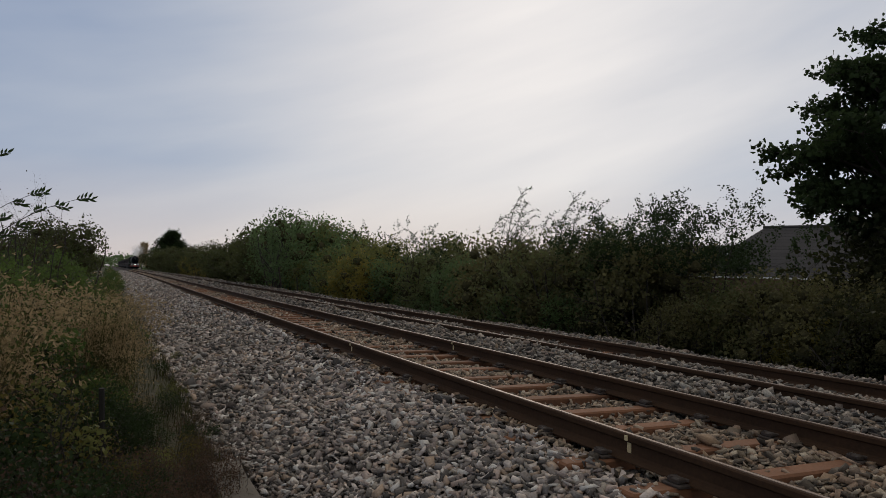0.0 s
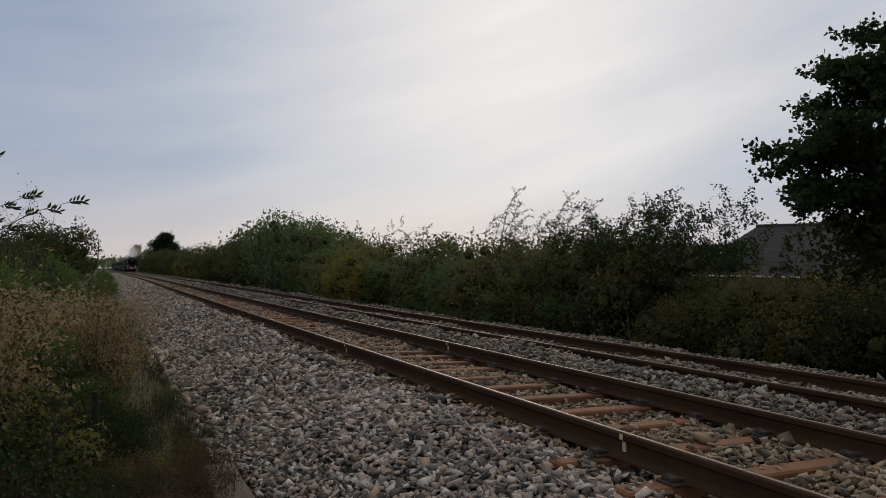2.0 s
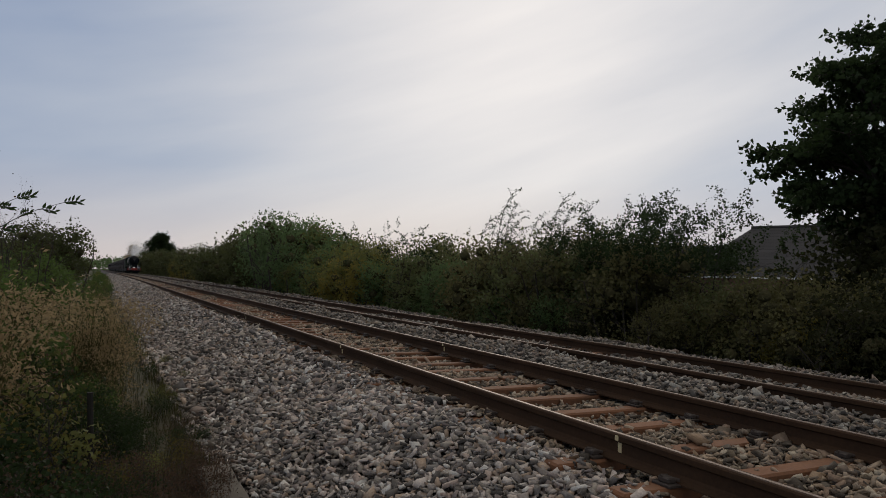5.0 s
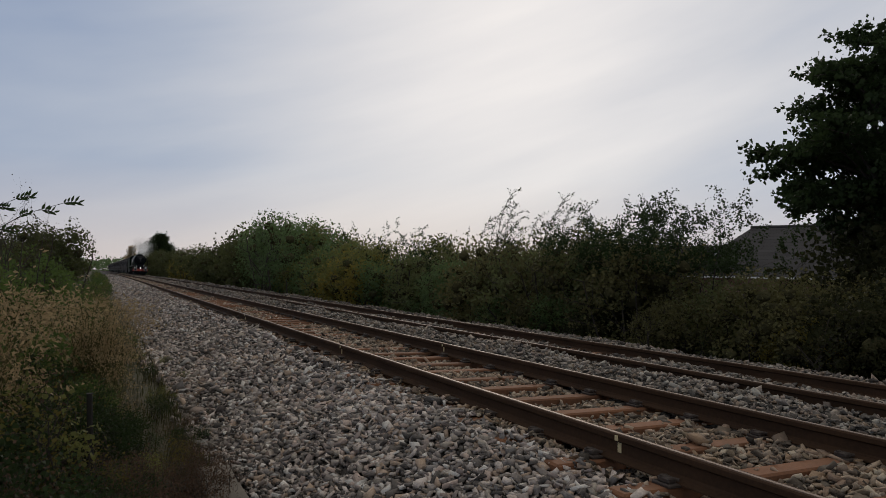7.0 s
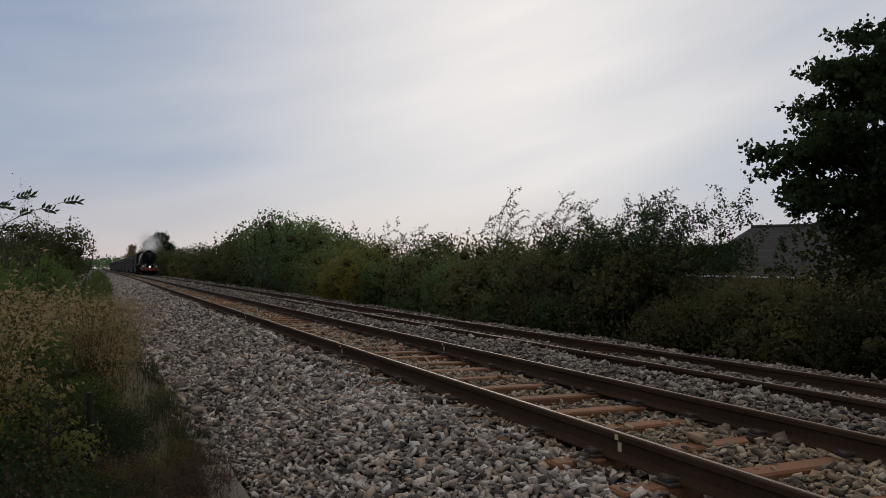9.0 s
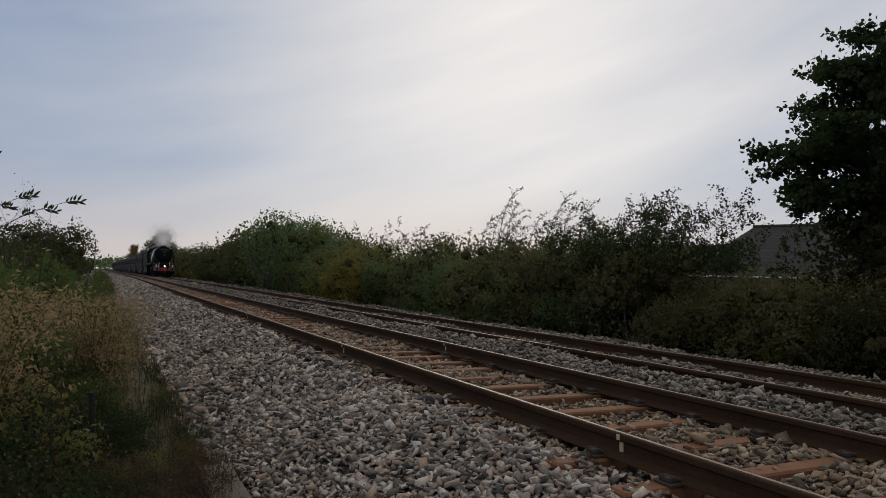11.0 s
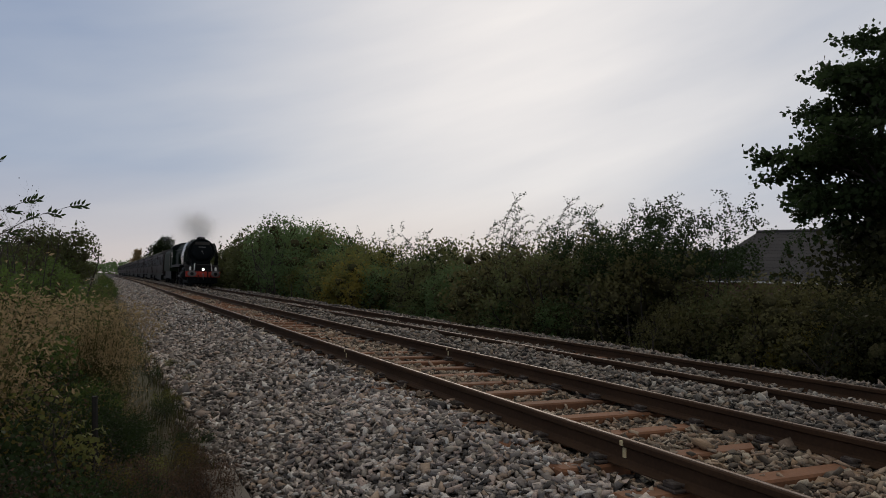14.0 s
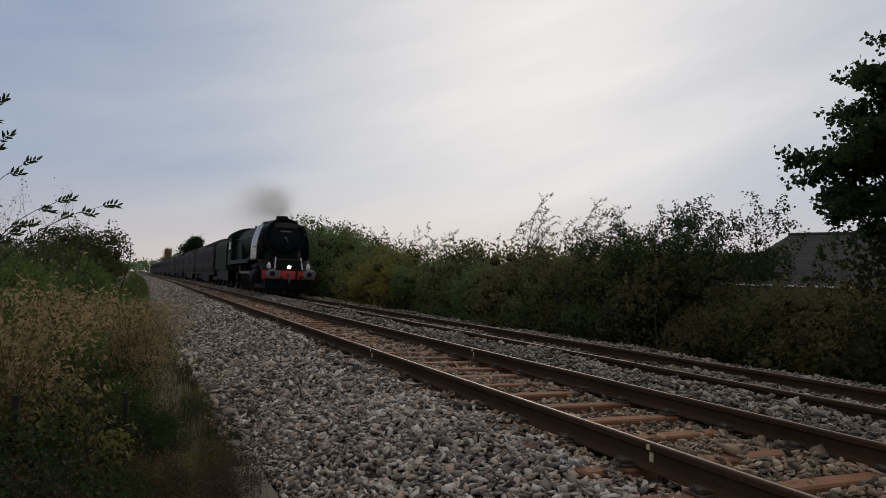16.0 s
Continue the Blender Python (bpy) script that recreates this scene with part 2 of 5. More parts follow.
def tube(bm, p0, p1, r0, r1=None, n=12, caps=True):
    """A round bar or cone from p0 to p1."""
    p0, p1 = Vector(p0), Vector(p1)
    q = (p1 - p0).to_track_quat("Z", "Y").to_matrix().to_4x4()
    m = Matrix.Translation((p0 + p1) / 2) @ q
    bmesh.ops.create_cone(bm, cap_ends=caps, segments=n, radius1=r0, radius2=r0 if r1 is None else r1, depth=(p1 - p0).length, matrix=m)
    return bm


def loft(bm, sections, close=True, caps=True):
    """Joins rings of equal count into a skin."""
    rings = [[bm.verts.new(p) for p in s] for s in sections]
    n = len(rings[0])
    for a, b in zip(rings, rings[1:]):
        for i in range(n if close else n - 1):
            j = (i + 1) % n
            bm.faces.new((a[i], a[j], b[j], b[i]))
    if caps and close:
        bm.faces.new(rings[0][::-1])
        bm.faces.new(rings[-1])
    bmesh.ops.recalc_face_normals(bm, faces=bm.faces)
    return bm


def thing(name, m, label, category, group=""):
    ob = new(name)
    ob.matrix_basis = m
    ob.empty_display_size = 0.2
    return tagged(ob, label, category, group)


# ---- plan: rails run along y ----
RAILS = {"near": (2.95, 4.47, 0.0, 0.0), "far": (5.76, 7.20, 0.01, -0.035)}
SLEEPER_STEP, SLEEPER_FIRST = 0.655, 0.30
PX = [-3.0, 0.45, 0.88, 1.3, 2.0, 2.45, 2.62, 2.80, 2.95, 3.2, 3.7, 4.3, 4.75, 5.1, 5.45, 5.66, 5.86, 6.5, 7.1, 7.3, 7.55, 7.9, 8.3, 9.2, 12.0]
PZ = [-0.95, -0.93, -0.75, -0.62, -0.36, -0.215, -0.205, -0.205, -0.212, -0.215, -0.215, -0.215, -0.165, -0.085, -0.065, -0.075, -0.165, -0.185, -0.19, -0.17, -0.075, -0.07, -0.20, -0.62, -1.2]


def bend(y):
    """The line curves gently to the left from 50 m to 140 m, then runs straight on."""
    d = np.maximum(np.asarray(y, float) - 50.0, 0.0)
    return -6.67e-5 * np.where(d < 90.0, d * d, 8100.0 + 180.0 * (d - 90.0))


def bed_z(x, y):
    z = np.interp(x, PX, PZ)
    z = z + 0.06 * np.exp(-((x - 2.6) / 0.13) ** 2) * np.clip((y - 5.5) / 4.0, 0, 1)
    # the six-foot is heaped higher further along, up to the far track's inner rail
    z = z + 0.085 * np.exp(-((x - 5.45) / 0.26) ** 2) * np.clip((y - 17.0) / 14.0, 0, 1)
    z = z + np.exp(-((x - 7.75) / 0.3) ** 2) * (0.12 * np.clip((y - 12.0) / 25.0, 0, 1) - 0.05)
    return z + 0.02 * np.sin(1.7 * y + 2.1 * x) + 0.018 * np.sin(0.63 * y - 3.0 * x)


def make_ground():
    xs = [-2500, -300, -60, -12, -3, 0.4, 1.2, 2.5, 4.5, 8.0, 9.2, 12, 17, 60, 400, 2500]
    zs = [1.0, 0.3, -0.2, -0.6, -0.76, -0.8, -0.85, -0.9, -0.9, -0.9, -0.7, -1.2, -2.4, -3.0, -3.0, 1.0]
    ys = [-2500, -300, -40, -10] + [i * 2.0 for i in range(-4, 40)] + [100, 150, 300, 700, 1500, 3500]
    v = [(x, y, z + (0.05 * math.sin(y * 0.7 + x) if abs(x) < 12 and abs(y) < 80 else 0)) for y in ys for x, z in zip(xs, zs)]
    n = len(xs)
    f = [(j * n + i, j * n + i + 1, (j + 1) * n + i + 1, (j + 1) * n + i) for j in range(len(ys) - 1) for i in range(n - 1)]
    ob = raw("ground", v, f, SOIL)
    tagged(ob, "dark earth and grass verge beside the railway line", "ground", kind="structure")
    xs = np.concatenate([np.linspace(0.5, 9.3, 89)])
    ys = np.concatenate([np.arange(-12, 45, 0.12), np.arange(45, 160, 1.0), np.arange(160, 640, 12.0)])
    X, Y = np.meshgrid(xs, ys)
    rng = np.random.default_rng(4)
    Z = bed_z(X, Y) - 0.03 + rng.normal(0, 0.010, X.shape)
    Z[:, 0] -= 0.25
    Z[:, -1] -= 0.25
    v = np.stack([X + bend(Y), Y, Z], -1).reshape(-1, 3)
    n = len(xs)
    i, j = np.meshgrid(np.arange(n - 1), np.arange(len(ys) - 1))
    a = (j * n + i).ravel()
    ob = raw("ballast_bed", v, np.stack([a, a + 1, a + n + 1, a + n], -1), BED)
    tagged(ob, "bed of crushed grey stone ballast under the tracks", "ballast", kind="structure")


def rock_shape(rng, kind):
    if kind == 0:
        v = np.array([(x, y, z) for x in (-1, 1) for y in (-1, 1) for z in (-1, 1)], float) * (0.85, 0.7, 0.5)
        q = [(0, 1, 3, 2), (4, 6, 7, 5), (0, 4, 5, 1), (2, 3, 7, 6), (0, 2, 6, 4), (1, 5, 7, 3)]
        f = np.array([t for a, b, c, d in q for t in ((a, b, c), (a, c, d))])
    else:
        v = np.array([(1, 0, 0), (-1, 0, 0), (0, 1, 0), (0, -1, 0), (0, 0, 1), (0, 0, -1)], float)
        f = np.array([(0, 2, 4), (2, 1, 4), (1, 3, 4), (3, 0, 4), (2, 0, 5), (1, 2, 5), (3, 1, 5), (0, 3, 5)])
    v = v * rng.uniform(0.75, 1.08, (len(v), 1)) + rng.normal(0, 0.15, v.shape)
    return v, f


def settled(rng, n):
    """Rotations of stones that lie mostly flat: any heading, a moderate tip."""
    a, b, c = rng.uniform(0, 2 * np.pi, n), rng.normal(0, 0.45, n), rng.normal(0, 0.45, n)
    ca, sa, cb, sb, cc, sc = np.cos(a), np.sin(a), np.cos(b), np.sin(b), np.cos(c), np.sin(c)
    return np.stack([np.stack([ca * cb, ca * sb * sc - sa * cc, ca * sb * cc + sa * sc], -1),
                     np.stack([sa * cb, sa * sb * sc + ca * cc, sa * sb * cc - ca * sc], -1),
                     np.stack([-sb, cb * sc, cb * cc], -1)], 1)


def scatter_rocks(rng, P, size, kind):
    V, F, base = [], [], 0
    shapes = [rock_shape(rng, kind) for _ in range(9)]
    pick = rng.integers(0, 9, len(P))
    for k, (v, f) in enumerate(shapes):
        q = P[pick == k]
        s = size[pick == k]
        S = s[:, None] * rng.uniform(0.75, 1.25, (len(q), 3)) * np.array([1.35, 1.0, 0.60])
        W = np.einsum("nij,nvj->nvi", settled(rng, len(q)), v[None] * S[:, None]) + q[:, None]
        F.append((np.arange(len(q))[:, None, None] * len(v) + f[None] + base).reshape(-1, 3))
        V.append(W.reshape(-1, 3))
        base += W.shape[0] * W.shape[1]
    return np.concatenate(V), np.concatenate(F)


def make_ballast():
    rng = np.random.default_rng(11)
    V, F, base = [], [], 0
    for y0, y1, density, size, kind in ((-4.0, 1.2, 290, 0.040, 1), (1.2, 8.0, 1080, 0.0232, 0), (8.0, 17.0, 480, 0.030, 0), (17.0, 40.0, 205, 0.038, 1), (40.0, 110.0, 60, 0.062, 1), (110.0, 200.0, 14, 0.07, 1)):
        n = int((9.0 - 0.75) * (y1 - y0) * density)
        x, y = rng.uniform(0.4, 9.0, n), rng.uniform(y0, y1, n)
        keep = (x < 4.9) | (rng.random(n) < 0.56)
        for a, b, _, _ in RAILS.values():
            keep &= (np.abs(x - a) > 0.085) & (np.abs(x - b) > 0.085)
        ph = np.abs((y - SLEEPER_FIRST + SLEEPER_STEP / 2) % SLEEPER_STEP - SLEEPER_STEP / 2)
        inner = (ph < 0.10) & (x > np.where(y < 7.5, 2.56, 2.72)) & (x < 4.66)
        keep &= ~(inner & (rng.random(n) > np.where(x < 2.86, 0.45, 0.03)))
        keep &= (x > np.interp(y, [5.9, 6.2, 10.0, 18.0, 35.0, 110.0], [1.0, 0.84, 0.82, 0.66, 0.50, 0.42]) + 0.05 * np.sin(y * 1.3))
        x, y, inner = x[keep], y[keep], inner[keep]
        z = bed_z(x, y) + np.where(inner, 0.04, 0.0) + rng.normal(0, 0.014, len(x))
        s = size * rng.lognormal(0, 0.30, len(x))
        v, f = scatter_rocks(rng, np.stack([x + bend(y), y, z], -1), s, kind)
        V.append(v)
        F.append(f + base)
        base += len(v)
    V, F = np.concatenate(V), np.concatenate(F)
    x = V[F[:, 0], 0]
    inner = (x > 2.72) & (x < 4.68)
    six = x > 4.68
    toe = (x + 0.25 * np.sin(F[:, 0] // 8 * 12.9898) < 1.12) & (V[F[:, 0], 1] < 9.5)
    for name, take, material, label in (("grey_ballast_stones", six, STONE_GREY_SHADED, "greyer ballast stones around the far track, with shade in their tone"),
                                        ("ballast_stones", ~inner & ~toe & ~six, STONE, "loose angular grey and pinkish crushed ballast stones"),
                                        ("dirty_ballast_stones", toe, STONE_TOE, "darker ballast stones at the foot of the slope"),
                                        ("rusty_ballast_stones", inner, STONE_RUST, "ballast stones between the rails browned with rust dust")):
        used, faces = np.unique(F[take], return_inverse=True)
        tagged(raw(name, V[used], faces.reshape(-1, 3), material), label, "ballast", kind="stuff")


RAIL_PROFILE = [(-0.070, -0.159), (0.070, -0.159), (0.070, -0.150), (0.022, -0.134), (0.010, -0.120), (0.010, -0.052), (0.034, -0.040), (0.036, -0.010),
                (0.029, -0.001), (-0.029, -0.001), (-0.036, -0.010), (-0.034, -0.040), (-0.010, -0.052), (-0.010, -0.120), (-0.022, -0.134), (-0.070, -0.150)]


def make_track(which, label):
    xl, xr, zl, zr = RAILS[which]
    track = thing("railway_track", pose(0, 0, 0), label, "railway track", "railway tracks")
    stations = [-14 + 6 * i for i in range(12)] + [60 + 15 * i for i in range(40)]
    for x, z in ((xl, zl), (xr, zr)):
        rail = part("rail", loft(bmesh.new(), [[(x + px + float(bend(y)), y, z + pz) for px, pz in RAIL_PROFILE] for y in stations]),
                    RUST, track, "rust-brown flat-bottomed steel rail")
        part("running_band", loft(bmesh.new(), [[(x + a + float(bend(y)), y, z + b) for a, b in ((-0.014, -0.003), (0.012, -0.003), (0.012, 0.002), (-0.014, 0.002))] for y in stations]), SHINE, rail, "worn bright running surface")
    mid = (xl + xr) / 2
    z = (zl + zr) / 2 - 0.170
    first = None
    count = 110 if which == "near" else 60
    rng = random.Random(3)
    for i in range(-14, count):
        y = SLEEPER_FIRST + i * SLEEPER_STEP
        if first is None:
            first = part("sleeper", boxed(-1.20, 1.20, -0.08, 0.08, -0.13, 0.0, bevel=0.014), SLEEPER, track)
            ob = first
        else:
            ob = new("sleeper", first.data)
            ob.parent = track
        ob.matrix_basis = pose(mid + float(bend(y)) + rng.uniform(-0.02, 0.02), y + rng.uniform(-0.018, 0.018), z + rng.uniform(-0.008, 0.004), 0, 0, rng.uniform(-0.8, 0.8))
    bm = bmesh.new()
    for i in range(count, 700):
        y = SLEEPER_FIRST + i * SLEEPER_STEP
        box(bm, mid - 1.2 + float(bend(y)), mid + 1.2 + float(bend(y)), y - 0.085, y + 0.085, z - 0.13, z) if i < 300 else None
    tagged(part("far_sleepers", bm, SLEEPER, track, "row of rusty sleepers running into the distance"), kind="stuff")
    if which == "far":
        return
    clip = None
    for i in range(-1, 34):
        y = SLEEPER_FIRST + i * SLEEPER_STEP
        for x in (xl, xr):
            for side in (-1, 1):
                if clip is None:
                    bm = boxed(0.045, 0.15, -0.07, 0.07, 0.0, 0.018, bevel=0.004)
                    box(bm, 0.075, 0.135, -0.045, 0.045, 0.016, 0.05, bevel=0.008)
                    tube(bm, (0.055, -0.05, 0.035), (0.13, -0.02, 0.05), 0.010, n=6)
                    tube(bm, (0.13, -0.02, 0.05), (0.06, 0.05, 0.035), 0.010, n=6)
                    clip = part("rail_clip", bm, CLIP, track)
                    ob = clip
                else:
                    ob = new("rail_clip", clip.data)
                    ob.parent = track
                ob.matrix_basis = pose(x, y, z + 0.002, 0, 0, 0 if side > 0 else 180)
    # paint marks on the rail web
    for x, y in ((xl, 3.42), (xl, 9.05), (xr, 9.0), (xl, 16.2)):
        bm = boxed(x - 0.040, x - 0.0345, y - 0.014, y + 0.014, -0.040, -0.008)
        box(bm, x - 0.016, x - 0.0105, y - 0.02, y + 0.012, -0.115, -0.055)
        part("paint_mark", bm, PAINT, track, "faded yellow paint mark on the rail web")


def make_trough():
    """Concrete cable-trough lids at the toe of the ballast."""
    lid = None
    rng = random.Random(8)
    for i, y in enumerate([2.65 + 0.5 * k for k in range(7)] + [31.0, 31.5, 33.6, 34.1, 34.6, 36.2, 84.0, 84.5, 86.0, 88.0]):
        m = pose((0.85 if i < 7 else 0.54 if y < 60 else 0.22) + rng.uniform(-0.01, 0.01), y, -0.63 + rng.uniform(-0.01, 0.01), rng.uniform(-2, 2), rng.uniform(-3, 3), rng.uniform(-2, 2))
        if lid is None:
            lid = thing("trough_lid", m, "weathered concrete cable trough lid at the ballast toe", "trough lid", "cable trough lids")
            part("slab", boxed(-0.13, 0.13, -0.245, 0.245, -0.05, 0.0, bevel=0.008), CONCRETE, lid)
            part("trough_wall", boxed(-0.12, -0.08, -0.245, 0.245, -0.24, -0.052), CONCRETE, lid)
            part("trough_wall", boxed(0.08, 0.12, -0.245, 0.245, -0.24, -0.052), CONCRETE, lid)
        else:
            copy_thing(lid, m)


# ---- plants ----


def branch_mesh(name, segs, parent, material=BARK, label=""):
    """Tapered four-sided limbs from rows of start, end and two radii."""
    S = np.array([(*a, *b, r, s) for a, b, r, s in segs])
    p, q, r, s = S[:, :3], S[:, 3:6], S[:, 6], S[:, 7]
    d = q - p
    d /= np.maximum(np.linalg.norm(d, axis=1), 1e-6)[:, None]
    ref = np.where(np.abs(d[:, 2:3]) > 0.9, np.array([[1.0, 0, 0]]), np.array([[0, 0, 1.0]]))
    u = np.cross(d, ref)
    u /= np.linalg.norm(u, axis=1)[:, None]
    w = np.cross(d, u)
    ring = [(u, w), (w, -u), (-u, -w), (-w, u)]
    V = np.stack([p + a * r[:, None] for a, _ in ring] + [q + a * s[:, None] for a, _ in ring], 1)
    f = np.array([(0, 1, 5, 4), (1, 2, 6, 5), (2, 3, 7, 6), (3, 0, 4, 7)])
    F = (np.arange(len(S))[:, None, None] * 8 + f[None]).reshape(-1, 4)
    ob = raw(name, V.reshape(-1, 3), F, material, parent, label)
    return tagged(ob, kind="" if name == "trunk" else "stuff")


def grow(rng, base, heading, length, radius, depth, segs, tips, wander=0.25, kids=4, lift=0.12, steps=4, shrink=0.6):
    p, d, r = np.array(base, float), np.array(heading, float), radius
    for i in range(steps):
        d = d + rng.normal(0, wander, 3) + (0, 0, lift)
        d /= np.linalg.norm(d)
        q = p + d * length / steps
        r2 = r * (0.8 if depth else 0.7)
        segs.append((p, q, r, r2))
        if depth == 0:
            tips.append((p, q))
        elif i >= 1 or depth < 2:
            for _ in range(max(1, round(kids / (steps - 1) + rng.uniform(-0.4, 0.4)))):
                side = rng.normal(0, 1, 3)
                side -= d * (side @ d)
                side /= np.linalg.norm(side)
                grow(rng, q, d * 0.55 + side * 0.9, length * shrink * rng.uniform(0.7, 1.2), r2 * 0.6, depth - 1, segs, tips, wander, kids, lift, max(3, steps - 1), shrink)
        p, r = q, r2


def leaf_mesh(name, rng, P, size, material, parent, label="", droop=0.0, slim=0.42):
    """Small folded leaves, one at each place."""
    n = len(P)
    a = rng.normal(size=(n, 3))
    a[:, 2] -= droop
    a /= np.linalg.norm(a, axis=1)[:, None]
    b = np.cross(a, rng.normal(size=(n, 3)))
    b /= np.linalg.norm(b, axis=1)[:, None]
    c = np.cross(a, b)
    s = (size * rng.uniform(0.6, 1.35, n))[:, None]
    V = np.stack([P, P + (a * 0.5 + b * slim + c * 0.12) * s, P + a * s, P + (a * 0.5 - b * slim + c * 0.12) * s], 1)
    k = np.arange(n)[:, None] * 4
    return raw(name, V.reshape(-1, 3), np.concatenate([k + [0, 1, 2], k + [0, 2, 3]], 1).reshape(-1, 3), material, parent, label)


def around(rng, tips, per, spread):
    A = np.array([t[0] for t in tips])
    B = np.array([t[1] for t in tips])
    i = rng.integers(0, len(A), int(len(A) * per))
    u = rng.random((len(i), 1))
    return A[i] * (1 - u) + B[i] * u + rng.normal(0, spread, (len(i), 3))


def make_bush(seed, height, width, material, per=8, leaf=0.063, fill=4500, stems=8, depth=2, name="bush", label="", category="bush", group="lineside hedge", top=0.86):
    """A many-stemmed shrub: limbs, a crown of small leaves and bare shoots above it."""
    rng = np.random.default_rng(seed)
    ob = thing(name, pose(0, 0, 0), label, category, group)
    segs, tips = [], []
    for _ in range(stems):
        a = rng.uniform(0, 2 * math.pi)
        lean = rng.uniform(0.1, 0.75)
        grow(rng, (rng.normal(0, width * 0.16), rng.normal(0, width * 0.16), 0), (math.cos(a) * lean, math.sin(a) * lean, 1), height * rng.uniform(0.45, 0.74), 0.028 * height / 3,
             depth, segs, tips, 0.2, 4, 0.07, 4, 0.5)
    limit = height * top

    def inside(q, slack):
        return (q[0] ** 2 + q[1] ** 2) / (0.55 * width) ** 2 + ((q[2] - 0.42 * height) / (0.5 * height)) ** 2 < slack and q[2] < limit * 1.1

    tips = [t for t in tips if inside(t[1], rng.uniform(0.85, 1.2))]
    segs = [g for g in segs if inside(g[1], 0.98)]
    branch_mesh("branchwork", segs, ob)
    P = around(rng, tips, per * 0.4, 0.02 + 0.5 * leaf)
    # the dense mass, in uneven clumps that fill a rounded body
    k = 44 if height > 1.5 else 18
    d = rng.normal(size=(k, 3))
    d /= np.linalg.norm(d, axis=1)[:, None]
    d *= rng.uniform(0.05, 1.0, (k, 1)) ** 0.45
    centres = np.stack([d[:, 0] * width * 0.42, d[:, 1] * width * 0.42, (0.42 + 0.36 * d[:, 2]) * height], -1)
    reach = rng.uniform(0.085, 0.15, k) * width * (1.0 if height > 1.5 else 1.25)
    if height > 1.5:
        # solid dark lumps stand for inner twigs and the shade between leaves
        bm = bmesh.new()
        for c, r in zip(centres, reach * (1.1 - 0.55 * np.linalg.norm(d, axis=1))):
            for v in bmesh.ops.create_icosphere(bm, subdivisions=1, radius=r * 0.60)["verts"]:
                v.co = v.co * rng.uniform(0.7, 1.1) + Vector(c)
        tagged(part("inner_growth", bm, TWIG_SHADE, ob, "solid dark lumps for the twigs and shade inside the bush", True), kind="stuff")
    # most leaves on the outer clumps
    pull = np.linalg.norm(d, axis=1) ** 1.5
    pick = rng.choice(k, fill, p=pull / pull.sum())
    u = rng.normal(size=(fill, 3))
    u /= np.linalg.norm(u, axis=1)[:, None]
    Q = centres[pick] + u * (reach[pick] * rng.uniform(0.66 if height > 1.5 else 0.2, 1.2, fill))[:, None]
    P = np.concatenate([P, Q])
    P = P[P[:, 2] > 0.02]
    leaf_mesh("crown", rng, P, leaf, material, ob)
    return ob


def make_shoots(seed, height, spread, label, leaf=0.042, per=3.0, count=7, lift=0.05, wander=0.16, material=DARK, depth=1):
    """Tall thin whips that stand above the hedge, sparsely leaved."""
    rng = np.random.default_rng(seed)
    ob = thing("sapling", pose(0, 0, 0), label, "sapling", "saplings in the hedge")
    segs, tips = [], []
    for _ in range(count):
        a = rng.uniform(0, 2 * math.pi)
        lean = rng.uniform(0.05, 0.45)
        grow(rng, (rng.normal(0, spread), rng.normal(0, spread), 0), (math.cos(a) * lean, math.sin(a) * lean, 1), height * rng.uniform(0.7, 1.0), 0.028, depth, segs, tips, wander, 5, lift, 7, 0.30)
    branch_mesh("branchwork", segs, ob)
    leaf_mesh("leaves", rng, around(rng, tips, per, 0.025), leaf, material, ob)
    return ob


def make_tree(seed, m, height, label, material, leaves=14, leaf=0.13, clear=0.25, spread=0.7, name="tree", depth=3, kids=5, clump=0.16):
    rng = np.random.default_rng(seed)
    ob = thing(name, m, label, "tree")
    segs, tips = [], []
    p, d, r = np.zeros(3), np.array((0, 0, 1.0)), 0.022 * height
    trunk = []
    n = 9
    for i in range(n):
        d = d + rng.normal(0, 0.07, 3) + (0, 0, 0.1)
        d /= np.linalg.norm(d)
        q = p + d * height * 0.9 / n
        r2 = r * 0.84
        trunk.append((p, q, r, r2))
        if (i + 1) / n > clear:
            for _ in range(3 if i < n - 1 else 5):
                a = rng.uniform(0, 2 * math.pi)
                frac = 1 - 0.55 * max(0, (i + 1) / n - 0.45) / 0.55
                grow(rng, q, (math.cos(a), math.sin(a), 0.45), height * spread * 0.42 * frac * rng.uniform(0.7, 1.15), r2 * 0.45, depth - 1, segs, tips, 0.2, kids, 0.06, 4, 0.55)
        p, r = q, r2
    branch_mesh("trunk", trunk, ob)
    branch_mesh("limb_work", segs, ob)
    leaf_mesh("crown", rng, around(rng, tips, leaves, clump), leaf, material, ob, droop=0.3)
    return ob


